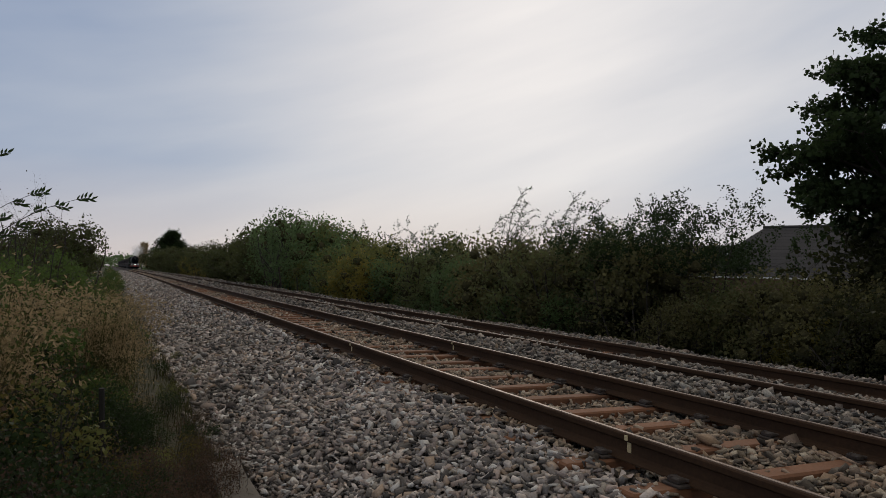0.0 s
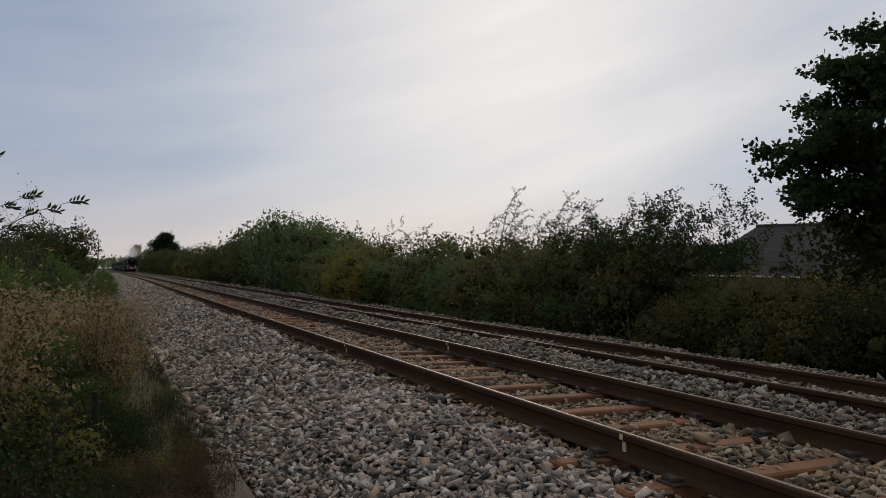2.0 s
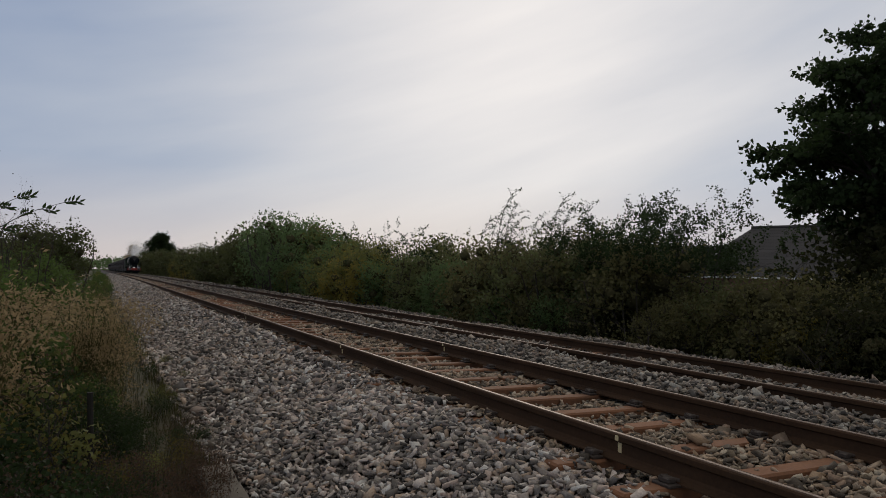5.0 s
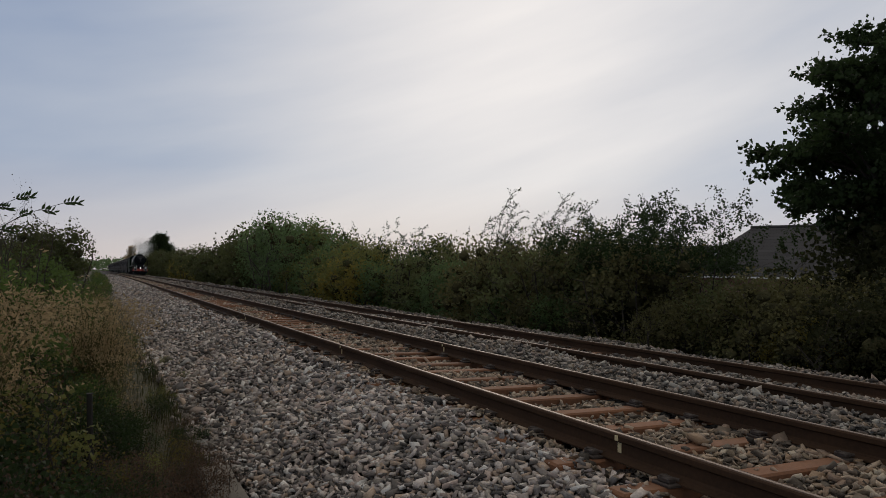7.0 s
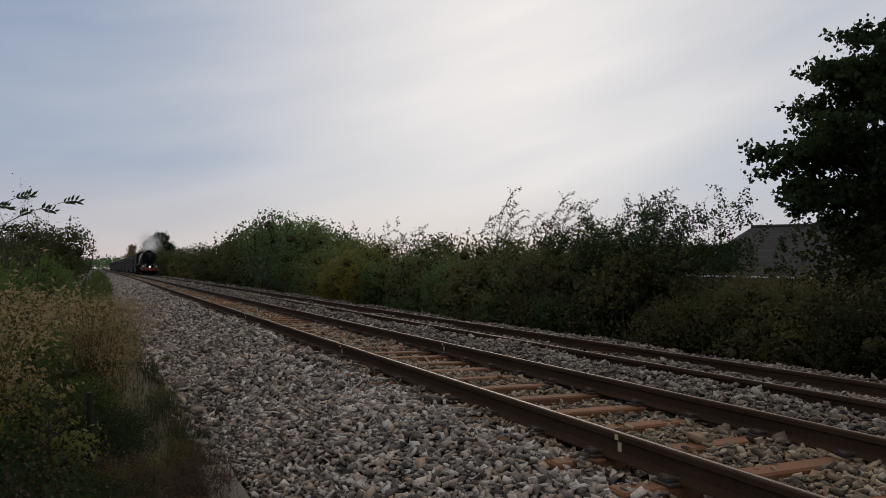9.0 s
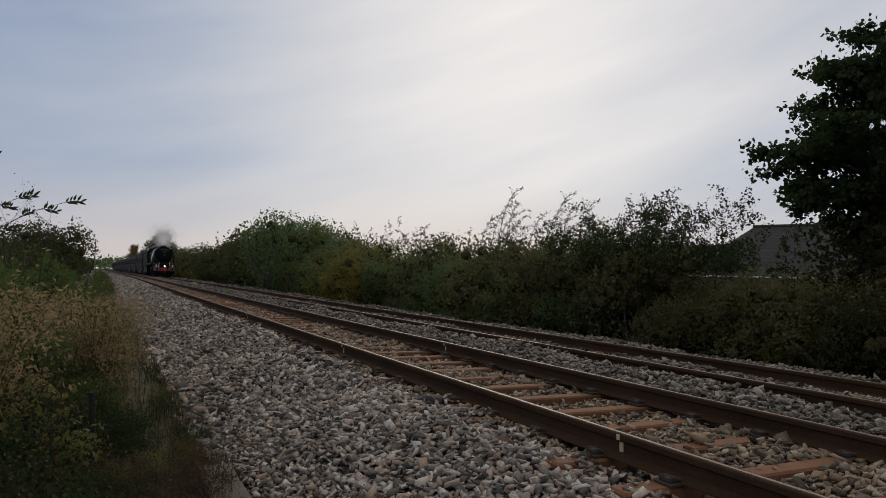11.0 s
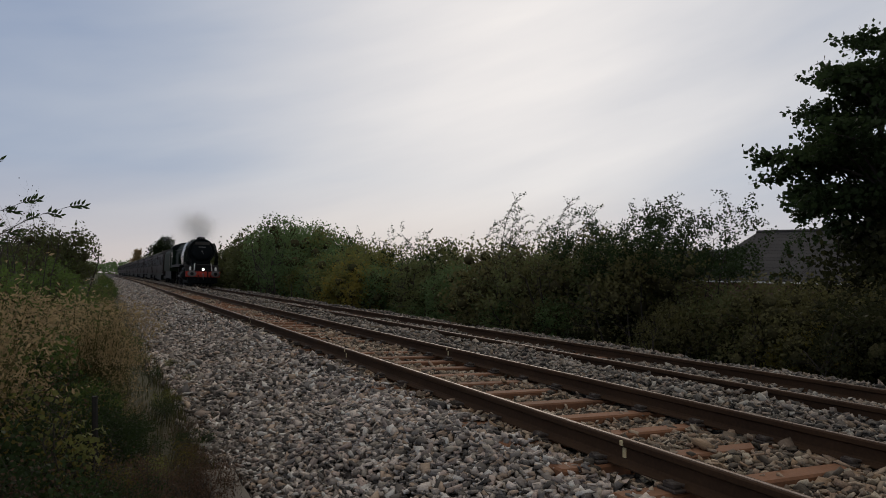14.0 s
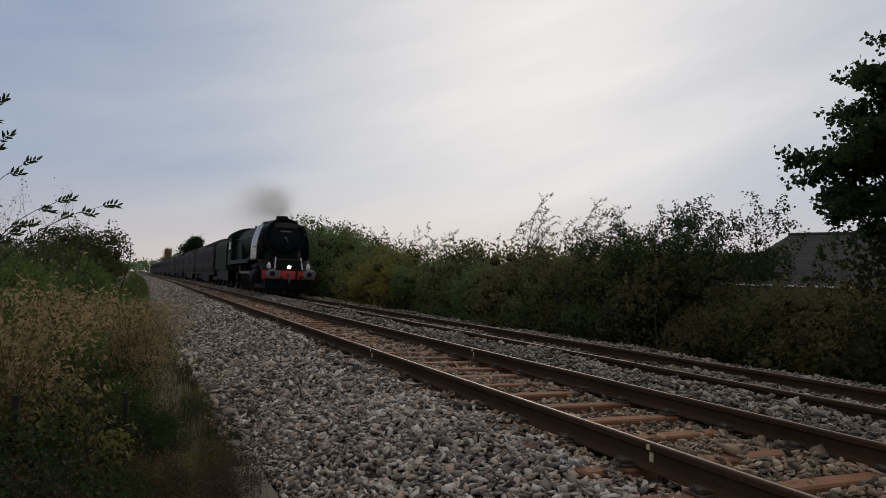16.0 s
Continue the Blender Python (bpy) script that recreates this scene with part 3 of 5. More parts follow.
def make_broad_tree(seed, m, label):
    """A spreading tree with layered boughs: each bough ends in a flat tier of broad leaves, with gaps between the tiers."""
    rng = np.random.default_rng(seed)
    ob = thing("tree", m, label, "tree")
    p, r, trunk, nodes = np.zeros(3), 0.24, [], []
    for i in range(11):
        q = p + (rng.normal(0, 0.06), rng.normal(0, 0.06), 0.8)
        trunk.append((p, q, r, r * 0.84))
        nodes.append(q)
        p, r = q, r * 0.84
    branch_mesh("trunk", trunk, ob)
    # tiers: reach out from the trunk along y, height above the foot, breadth of the clump
    tiers = [(3.45, 6.15, 0.42), (3.0, 5.75, 0.5), (2.9, 5.2, 0.5), (2.6, 4.75, 0.5), (2.35, 7.1, 0.42), (1.9, 6.7, 0.5), (1.9, 7.75, 0.36), (1.5, 7.6, 0.5),
             (1.25, 8.35, 0.38), (0.8, 8.1, 0.5), (0.25, 8.5, 0.42), (0.1, 8.0, 0.5), (-0.6, 8.4, 0.5), (2.2, 6.0, 0.6), (1.6, 5.2, 0.6), (1.3, 6.0, 0.6), (0.6, 6.8, 0.7), (0.4, 5.5, 0.7)]
    clumps = [(np.array((rng.normal(0, 0.12), dy, z)), size) for dy, z, size in tiers]
    for _ in range(130):
        z = rng.uniform(4.0, 7.7)
        reach = np.interp(z, [4.1, 5.0, 6.1, 6.6, 7.2, 8.0, 8.6], [2.3, 2.7, 2.95, 2.2, 1.9, 1.35, 0.7]) * math.sqrt(rng.uniform(0.02, 0.92))
        a = rng.uniform(0, 2 * math.pi)
        clumps.append((np.array((math.cos(a) * reach * 0.7, math.sin(a) * reach, z)), rng.uniform(0.3, 0.5)))
    segs, P = [], []
    for c, size in clumps:
        a = nodes[int(np.clip(c[2] / 0.8 - 2.6 + rng.uniform(-0.8, 0.8), 2, 10))]
        mid = (a + c) / 2 + (0, 0, 0.3) + rng.normal(0, 0.15, 3)
        pts = [(1 - u) ** 2 * a + 2 * u * (1 - u) * mid + u * u * c for u in np.linspace(0, 1, 6)]
        segs += [(s0, s1, 0.045 - 0.007 * k, 0.038 - 0.007 * k) for k, (s0, s1) in enumerate(zip(pts, pts[1:]))]
        for k in range(9):
            tip = c + np.clip(rng.normal(0, 0.75, 3), -1.2, 1.2) * (size, size, size * 0.5)
            segs.append((c, tip, 0.010, 0.004))
            P.append(tip + rng.normal(0, 0.085, (30, 3)) * (1.2, 1.2, 0.8) - (tip - c) * rng.uniform(0, 0.6, (30, 1)))
    branch_mesh("limb_work", segs, ob)
    leaf_mesh("crown", rng, np.concatenate(P), 0.115, TREELEAF, ob, droop=0.3, slim=0.46)
    return ob


def make_thorn(seed, height, label, lean=(0.09, -0.10), stems=11, per=3.4):
    """A wind-swept thorn of several crooked stems, dense with fine twigs and thinly leaved."""
    rng = np.random.default_rng(seed)
    ob = thing("thorn_tree", pose(0, 0, 0), label, "tree", "thorn trees in the hedge")
    segs, tips = [], []
    for k in range(stems):
        a = 2 * math.pi * (k + rng.uniform(-0.3, 0.3)) / stems
        f = rng.uniform(0.15, 0.42)
        grow(rng, (rng.normal(0, 0.10), rng.normal(0, 0.10), 0), (math.cos(a) * f + lean[0] * 0.7, math.sin(a) * f + lean[1] * 0.7, 1.15), height * rng.uniform(0.55, 0.82), 0.034, 3, segs, tips, 0.19, 5, 0.06, 6, 0.40)
    keep = [t for t in tips if height * 0.58 < t[1][2] < height * 1.02]
    branch_mesh("branchwork", [g for g in segs if g[1][2] < height * 1.02 and (g[2] > 0.008 or g[0][2] > height * 0.5)], ob)
    leaf_mesh("crown", rng, around(rng, keep, per, 0.03), 0.05, TREELEAF, ob)
    return ob


def make_whips(seed, height, label, count=14, spread=1.25):
    """Long shoots that rise steeply and arch over at the tip, leafy along their length."""
    rng = np.random.default_rng(seed)
    ob = thing("sapling", pose(0, 0, 0), label, "sapling", "saplings in the hedge")
    segs, P = [], []
    for k in range(count):
        h = height * (1.0 if k == 0 else rng.uniform(0.66, 0.93))
        base = np.array((rng.normal(0, 0.3), rng.normal(0, 0.3), 0))
        out = np.array((0.62, -0.66, 0)) * rng.uniform(0.35, spread) + np.array((-0.62, 0.66, 0)) * (0.6 if k % 3 == 2 else 0) + rng.normal(0, 0.12, 3) * (1, 1, 0)
        top = base + out * 1.25 + (0, 0, h)
        c = base + out * 0.1 + (0, 0, h * 1.0)
        pts = [(1 - u) ** 2 * base + 2 * u * (1 - u) * c + u * u * top for u in np.linspace(0, 1, 16)]
        segs += [(p, q, 0.018 * (1 - i / 17), 0.018 * (1 - (i + 1) / 17)) for i, (p, q) in enumerate(zip(pts, pts[1:]))]
        for i in range(7, 16):
            P += [pts[i] + rng.normal(0, 0.03, 3) for _ in range(8)]
            if i < 13 and rng.random() < 0.8:
                side = rng.normal(0, 1, 3) * (1, 1, 0.5) + (0, 0, 0.6)
                side *= rng.uniform(0.2, 0.5) / np.linalg.norm(side)
                segs.append((pts[i], pts[i] + side, 0.006, 0.003))
                P += [pts[i] + side * u + rng.normal(0, 0.025, 3) for u in np.linspace(0.3, 1, 9)]
    branch_mesh("branchwork", segs, ob)
    leaf_mesh("leaves", rng, np.array(P), 0.058, TREELEAF, ob, slim=0.3)
    return ob


def place(ob, spots):
    """Puts the thing at its first spot and copies of it at the rest: x, y, z, turn, size."""
    for k, (x, y, z, turn, size) in enumerate(spots):
        m = pose(x + float(bend(y)), y, z, 0, 0, turn)
        o = ob if k == 0 else copy_thing(ob, m)
        o.matrix_basis = m @ Matrix.Diagonal((size, size, size, 1))


def make_hedges():
    dark = [make_bush(21, 2.6, 2.6, DARK, leaf=0.060, fill=5200, label="dense dark thorn bush with bare twigs on the lineside"),
            make_bush(22, 2.6, 2.8, DUSK, per=7, leaf=0.060, fill=5200, label="dark thorn bush with browning autumn leaves")]
    green = [make_bush(23, 2.6, 2.8, GREEN, leaf=0.052, fill=8000, label="dense dark green lineside bush"), make_bush(24, 2.6, 2.8, OLIVE, leaf=0.066, fill=5200, label="olive green bush with small leaves")]
    yellow = make_bush(25, 2.4, 2.4, YELLOW, per=7, leaf=0.068, fill=4800, label="bush turning autumn yellow in the hedge")
    # bush whose leaf colour carries the shade near the broad tree
    shaded = make_bush(27, 2.6, 2.8, SHADED_LEAF, per=7, leaf=0.072, fill=5600, label="very dark hedge bush, shade of the right end put into its leaves")
    place(dark[0], [(10.6, 9.5, -1, 150, 0.94), (10.9, 12.6, -1, 220, 1.41), (10.4, 15.6, -0.95, 300, 1.38),
                    (11.6, 18.3, -1, 33, 1.46), (11.8, 10.6, -1.2, 310, 1.01), (11.7, 13.4, -1.2, 50, 1.54), (11.8, 17.0, -1.2, 130, 1.46), (11.4, 20.0, -1.1, 250, 1.32), (12.6, 15, -1.3, 260, 1.44), (10.4, 22.5, -1, 77, 1.37), (10.7, 30, -1, 177, 1.52)])
    place(dark[1], [(10.1, 4.8, -1, 40, 0.80), (10, 8, -0.95, 100, 0.94), (10.2, 11, -0.95, 170, 1.21), (12.0, 9.2, -1.3, 300, 1.03),
                    (10.8, 14.2, -1, 350, 1.47), (10.2, 17.5, -0.95, 60, 1.38), (12, 21, -1.2, 140, 1.41), (9.8, 9.9, -0.9, 290, 0.69), (11.6, 7.6, -1.2, 15, 1.06)])
    place(shaded, [(10.6, 3, -1, 10, 0.87), (10.2, 6.4, -1, 80, 0.86), (13.4, 7.7, -1.5, 30, 1.72), (14.8, 7.4, -1.6, 130, 2.0), (12.6, 6.6, -1.4, 200, 1.30), (12.3, 5.2, -1.35, 20, 1.25), (15.2, 9.2, -1.8, 250, 1.35),
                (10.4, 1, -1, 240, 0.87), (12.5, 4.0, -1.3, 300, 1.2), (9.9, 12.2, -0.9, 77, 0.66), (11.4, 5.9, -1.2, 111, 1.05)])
    place(green[0], [(10.4, 19.6, -0.95, 15, 1.19), (10.2, 24.8, -0.9, 95, 1.29), (10.6, 34.5, -0.95, 180, 1.68), (10.4, 38.5, -0.95, 250, 2.22), (10.8, 43.0, -0.95, 310, 2.70), (11.0, 46.0, -0.95, 110, 2.64), (10.2, 13.8, -0.9, 77, 0.80), (9.9, 21.3, -0.9, 177, 0.73), (9.8, 16.0, -0.9, 20, 0.68), (9.7, 33.6, -0.85, 60, 0.78)])
    place(green[1], [(10.2, 28.2, -0.9, 10, 1.53), (10.5, 32.0, -0.9, 90, 1.65), (12, 40, -1, 160, 2.24), (9.9, 36.8, -0.85, 320, 1.16), (11.6, 25.4, -1, 60, 1.68)])
    distant = make_bush(26, 2.6, 2.8, FAROLIVE, per=4, leaf=0.088, fill=3600, stems=6, label="dense olive green bush far along the line")
    place(distant, [(10.4, 50.5, -0.95, 45, 2.46), (10.9, 55, -0.95, 130, 2.52), (10.6, 60, -0.95, 200, 2.34), (10.4, 68, -0.95, 280, 2.05), (10.6, 77, -0.95, 20, 2.22), (10.4, 87, -0.95, 110, 2.28), (10.6, 99, -0.95, 190, 2.34), (10, 52, -0.85, 60, 1.28), (10.2, 112, -0.9, 140, 2.40), (10.4, 128, -0.9, 230, 2.52), (10.6, 148, -0.9, 300, 2.70), (11, 175, -0.9, 30, 2.95), (11, 210, -0.9, 100, 3.19), (10, 72.5, -0.9, 5, 1.60)])
    place(yellow, [(9.6, 26.0, -0.85, 0, 1.29), (9.9, 28.6, -0.9, 70, 1.40), (10, 30.6, -0.85, 140, 1.20), (10.1, 7.4, -0.9, 210, 0.63), (9.9, 92, -0.8, 280, 1.68), (10, 82, -0.8, 350, 1.46), (9.7, 43.5, -0.85, 44, 0.84), (10.2, 105, -0.8, 100, 1.90)])
    # saplings, whips and thorn trees above the hedge line
    whip = make_whips(31, 4.6, "arching leafy whips of a young shrub above the hedge")
    place(whip, [(10.5, 17.9, -1.0, 0, 1.0), (10.55, 15.3, -1.0, 8, 0.92), (10.6, 14.2, -1.0, -12, 0.85)])
    stick = make_shoots(33, 4.4, 0.5, "half-bare sapling with dark twigs in the hedge", per=4.5, count=6, lift=0.08, wander=0.22, depth=2, leaf=0.05, material=TREELEAF)
    place(stick, [(11.0, 35.2, -1.0, 0, 1.02), (11.0, 21.0, -1.0, 100, 0.80), (11.0, 24.6, -1.0, 200, 0.92), (11.2, 28.0, -1.0, 290, 0.92)])
    thorn = make_thorn(35, 4.2, "small thorn tree with crooked twigs and sparse dark leaves")
    place(thorn, [(10.95, 10.75, -1.15, 0, 0.96), (10.9, 12.6, -1.15, 65, 0.94), (10.9, 11.5, -1.15, 140, 0.95)])
    make_broad_tree(57, pose(14.5, 8.2, -1.95), "broad dark green tree standing over the hedge")
    make_tree(37, pose(14.2, 220.0, -1.0), 11.4, "distant dark tree beyond the hedge", DARKGREEN, leaves=10, leaf=0.45, clear=0.05, spread=0.78, depth=3, kids=4, clump=0.5)
    # straw leaf gives this far tree its distance haze as colour
    make_tree(38, pose(9.6, 330.0, -1.0), 12, "pale distant tree beside the line, with haze in its leaf colour", STRAW, leaves=4, leaf=0.4, clear=0.3, spread=0.35, depth=3, kids=4, clump=0.5)


def blades(rng, p, H, width):
    """Bent grass blades standing at the places p."""
    n = len(p)
    a = rng.uniform(0, 2 * np.pi, n)
    out = np.stack([np.cos(a), np.sin(a), np.zeros(n)], -1)
    w = np.stack([-np.sin(a), np.cos(a), np.zeros(n)], -1) * width * rng.uniform(0.5, 1.3, (n, 1))
    up = np.array([[0, 0, 1.0]])
    bend = rng.uniform(0.05, 0.55, (n, 1))
    m1 = p + up * H * 0.55 + out * H * bend * 0.3
    m2 = p + up * H * 0.85 + out * H * bend * 0.7
    tip = p + up * H * rng.uniform(0.8, 1.05, (n, 1)) + out * H * bend * 1.15
    V = np.stack([p - w, p + w, m1 - w, m1 + w, m2 - w * 0.8, m2 + w * 0.8, tip - w * 0.2, tip + w * 0.2], 1).reshape(-1, 3)
    F = (np.arange(n)[:, None, None] * 8 + np.array([(0, 1, 3, 2), (2, 3, 5, 4), (4, 5, 7, 6)])[None]).reshape(-1, 4)
    return V, F


def make_plume(seed):
    """A tuft of tall dry grass with feathery seed heads."""
    rng = np.random.default_rng(seed)
    ob = thing("dry_grass_tuft", pose(0, 0, 0), "tuft of tall straw-coloured grass with feathery heads", "grass tuft", "dry grass tufts")
    n = 90
    p = np.stack([rng.normal(0, 0.13, n), rng.normal(0, 0.13, n), np.zeros(n)], -1)
    V, F = blades(rng, p, rng.uniform(0.7, 1.5, (n, 1)), 0.0035)
    raw("stalk", V, F, GRASS, ob)
    tips = V.reshape(n, 8, 3)
    Q = np.concatenate([tips[:, 4] + (tips[:, 6] - tips[:, 4]) * rng.uniform(-0.6, 1.1, (n, 1)) + rng.normal(0, 0.022, (n, 3)) for _ in range(15)])
    leaf_mesh("seed_head", rng, Q, 0.036, STRAW, ob, slim=0.2)
    return ob


def make_far_woods():
    """Low woods along the horizon at the end of the line."""
    rng = np.random.default_rng(61)
    c = np.stack([rng.uniform(-150, 260, 900), rng.uniform(520, 640, 900), rng.uniform(-0.5, 8.0, 900)], -1)
    P = (c[:, None] + rng.normal(0, 1, (900, 22, 3)) * (2.4, 2.4, 1.3)).reshape(-1, 3)
    tagged(leaf_mesh("far_woods", rng, P, 1.5, GREEN, None), "low dark woods along the horizon", "woods", kind="stuff")


def make_left_bank():
    green = make_bush(41, 2.6, 2.6, BRIGHT, leaf=0.056, fill=5600, label="green bush on the near lineside bank", group="near bank bushes")
    place(green, [(-1.45, 10.5, -0.8, 0, 0.80), (-1.25, 12.5, -0.8, 90, 0.84), (-2.2, 12.0, -0.8, 200, 0.98), (-1.5, 15.0, -0.8, 20, 0.95), (-2.8, 16.0, -0.8, 140, 1.12), (-1.6, 18.5, -0.8, 260, 0.95)])
    brown = make_bush(29, 2.6, 2.6, FAROLIVE, per=5, leaf=0.056, fill=8000, stems=7, label="dense browning bush on the near lineside bank", group="near bank bushes")
    place(brown, [(-2.3, 30.0, -0.8, 300, 1.72), (-3.6, 27.0, -0.8, 45, 1.35), (-2.6, 34.0, -0.8, 130, 1.45), (-3.0, 42.0, -0.8, 250, 1.5)])
    bare = make_shoots(36, 3.3, 0.45, "bare brown upright twigs of a lineside shrub", per=0.25, count=9, lift=0.10, wander=0.12, depth=2, leaf=0.035, material=BROWN)
    place(bare, [(-1.35, 13.0, -0.8, 0, 0.80), (-1.75, 13.6, -0.8, 120, 0.82), (-2.6, 13.2, -0.8, 210, 0.80), (-2.2, 14.2, -0.8, 320, 0.84)])
    distant = make_bush(28, 2.6, 2.6, FAROLIVE, per=4, leaf=0.088, fill=3200, stems=6, label="dense green bush far along the near bank", group="near bank bushes")
    place(distant, [(-3.6, 52.0, -0.8, 140, 1.5), (-3.6, 64.0, -0.8, 230, 1.5), (-3.9, 78.0, -0.8, 310, 1.6), (-4.3, 95.0, -0.8, 20, 1.7), (-4.8, 115.0, -0.8, 120, 1.8), (-5.4, 140.0, -0.8, 200, 2.0), (-5.4, 180.0, -0.8, 280, 2.0), (-5.0, 230.0, -0.8, 10, 2.0), (-4.8, 290.0, -0.8, 100, 2.0), (-4.6, 360.0, -0.8, 190, 2.0), (-4.4, 440.0, -0.8, 280, 2.2)])
    make_far_woods()
    kinds = [make_bush(42, 1.2, 1.3, BRIGHT, per=7, leaf=0.034, fill=1600, stems=9, depth=1, name="bramble", label="sprawling green bramble on the bank", category="bramble", group="brambles"),
             make_bush(43, 1.0, 1.1, OLIVE, per=6, leaf=0.034, fill=900, stems=9, depth=1, name="weed", label="yellowing weeds on the verge", category="weed", group="verge weeds"),
             make_bush(44, 0.9, 1.1, DRYBROWN, per=7, leaf=0.024, fill=700, stems=14, depth=1, name="dead_weed", label="brown withered weed stems", category="weed", group="withered weeds"),
             make_bush(46, 1.1, 1.2, OLIVEYELLOW, per=5, leaf=0.028, fill=600, stems=10, depth=1, name="autumn_weed", label="weed with yellow autumn leaves", category="weed", group="autumn weeds"),
             make_plume(47),
             make_bush(49, 1.1, 1.2, DARKGREEN, per=8, leaf=0.03, fill=1250, stems=9, depth=1, name="nettle_clump", label="clump of dark green nettles low on the bank", category="nettles", group="nettles")]
    tall = (1.2, 1.0, 0.9, 1.1, 1.5, 1.1)
    rng = np.random.default_rng(48)
    spots = [[] for _ in kinds]
    for _ in range(160):
        y = 2.3 * math.exp(rng.uniform(0, 1) * math.log(14))
        edge = np.interp(y, [2.3, 4.0, 6.0, 10.0, 18.0, 32.0], [0.42, 0.50, 0.46, 0.24, 0.12, 0.0])
        x = rng.uniform(-0.16 * y - 0.35, edge)
        # how high the growth stands at this place
        if y < 4.4:
            top = np.interp(x, [-0.8, -0.4, -0.1, 0.25, 0.6], [0.30, 0.20, -0.12, -0.42, -0.6])
        elif y < 7:
            top = np.interp(x, [-0.9, -0.45, -0.1, 0.3, 0.6], [0.55, 0.33, 0.05, -0.36, -0.58])
        else:
            top = np.interp(x, [-1.8, -0.9, -0.3, 0.2, 0.6], [1.05, 0.70, 0.15, -0.2, -0.55])
        size = (top + 0.78) * rng.uniform(0.75, 1.05)
        if y < 5.0:
            k = rng.choice([5, 5, 5, 2, 2, 5]) if x < 0.0 else rng.choice([2, 2, 2, 5])
        elif x < -0.08 * y and y > 7.5:
            k = rng.choice([0, 0, 0, 5, 1])
        elif y < 7.5:
            k = rng.choice([5, 5, 3, 2, 1, 5, 3])
        else:
            k = rng.choice([0, 0, 1, 5, 3, 5, 4])
        spots[k].append((x, y, -0.8, rng.uniform(0, 360), max(0.16, size / tall[k])))
    # stands of dry feathery grass
    for x, y, size in ((-0.95, 5.8, 1.27), (-0.86, 6.1, 1.22), (-1.05, 6.3, 1.27), (-1.05, 5.6, 1.22), (-0.9, 5.4, 1.06), (-0.30, 8.9, 1.12), (-0.15, 9.1, 1.12), (0.0, 9.4, 1.01), (-0.2, 9.8, 1.06), (0.08, 10.2, 0.90), (-0.05, 10.8, 0.92), (-0.62, 9.8, 1.12), (0.12, 8.6, 0.69)):
        spots[4].append((x, y, -0.8, rng.uniform(0, 360), size))
    # withered stems and low weeds at the foot of the ballast
    for x, y, size in ((0.45, 3.7, 0.42), (0.3, 4.1, 0.5), (0.55, 4.5, 0.44), (0.42, 4.9, 0.50), (0.2, 3.4, 0.5), (0.58, 5.3, 0.46), (0.35, 5.6, 0.48), (0.62, 4.0, 0.30), (0.66, 5.8, 0.42), (0.74, 6.6, 0.36), (0.7, 7.4, 0.36), (0.1, 4.4, 0.55), (0.72, 5.2, 0.5), (0.76, 5.5, 0.52), (0.8, 6.2, 0.4), (0.62, 4.7, 0.46), (0.15, 5.0, 0.6), (0.3, 4.6, 0.56), (0.9, 7.9, 0.3)):
        spots[2].append((x, y, -0.8, rng.uniform(0, 360), size))
    for y in np.geomspace(16.0, 70.0, 34):
        k = int(rng.choice([0, 1, 1, 4, 3]))
        spots[k].append((rng.uniform(-0.5, 0.12) if k != 4 else rng.uniform(-0.3, 0.15), float(y), -0.8, rng.uniform(0, 360), rng.uniform(0.6, 1.0) * (0.7 if k == 4 else 1)))
    for y in np.geomspace(38.0, 230.0, 30):
        k = int(rng.choice([0, 1, 1]))
        spots[k].append((rng.uniform(-1.0, 0.2), float(y), -0.82, rng.uniform(0, 360), rng.uniform(0.9, 1.5)))
    for x, y, size, k in ((0.62, 8.6, 0.40, 5), (0.7, 9.4, 0.38, 1), (0.86, 9.9, 0.26, 3), (1.15, 11.2, 0.20, 1), (0.7, 11.8, 0.34, 5), (1.05, 13.4, 0.22, 1), (0.62, 14.2, 0.34, 1), (0.6, 17.0, 0.34, 0), (0.5, 20.0, 0.36, 1), (0.78, 7.0, 0.36, 5), (0.6, 6.2, 0.45, 3)):
        spots[k].append((x, y, -0.8 + max(0, x - 0.88) * 0.3, rng.uniform(0, 360), size))
    for ob, rows in zip(kinds, spots):
        place(ob, rows)
    # elder shoots reaching in, each ending in feathered leaves of long leaflets
    rng = np.random.default_rng(45)
    elder = thing("elder_shrub", pose(-1.75, 6.7, -0.78), "elder shrub with feathered leaves of long pointed leaflets", "shrub")
    segs, leaflets = [], []

    def feather(p, d, length):
        """One compound leaf: a stalk with paired leaflets and one at its tip."""
        d = d / np.linalg.norm(d)
        side = np.cross(d, (0.15, -1.0, 0.2))
        side /= np.linalg.norm(side)
        pts = [p + d * length * u + np.array((0, 0, -0.25)) * length * u * u for u in (0, 0.28, 0.48, 0.66, 0.84, 1.0)]
        segs.extend((a, b, 0.003, 0.002) for a, b in zip(pts, pts[1:]))
        for q in pts[1:5]:
            for sgn in (-1, 1):
                leaflets.append((q, d * 0.75 + side * sgn * 0.65 + rng.normal(0, 0.15, 3)))
        leaflets.append((pts[5], d + rng.normal(0, 0.1, 3)))

    for h, ex, ey, n in ((2.27, 1.47, 0.0, 4), (2.28, 1.12, 0.05, 6), (2.05, 0.85, 0.2, 5), (2.56, 0.86, 0.0, 6), (2.74, 0.68, 0.05, 4), (3.02, 0.66, -0.05, 5), (1.95, 0.62, -0.1, 5), (2.35, 0.45, 0.3, 5), (3.3, 0.2, 0.1, 5)):
        a, b = np.array((rng.normal(0, 0.08), rng.normal(0, 0.08), 0.0)), np.array((ex - 0.10, ey, h))
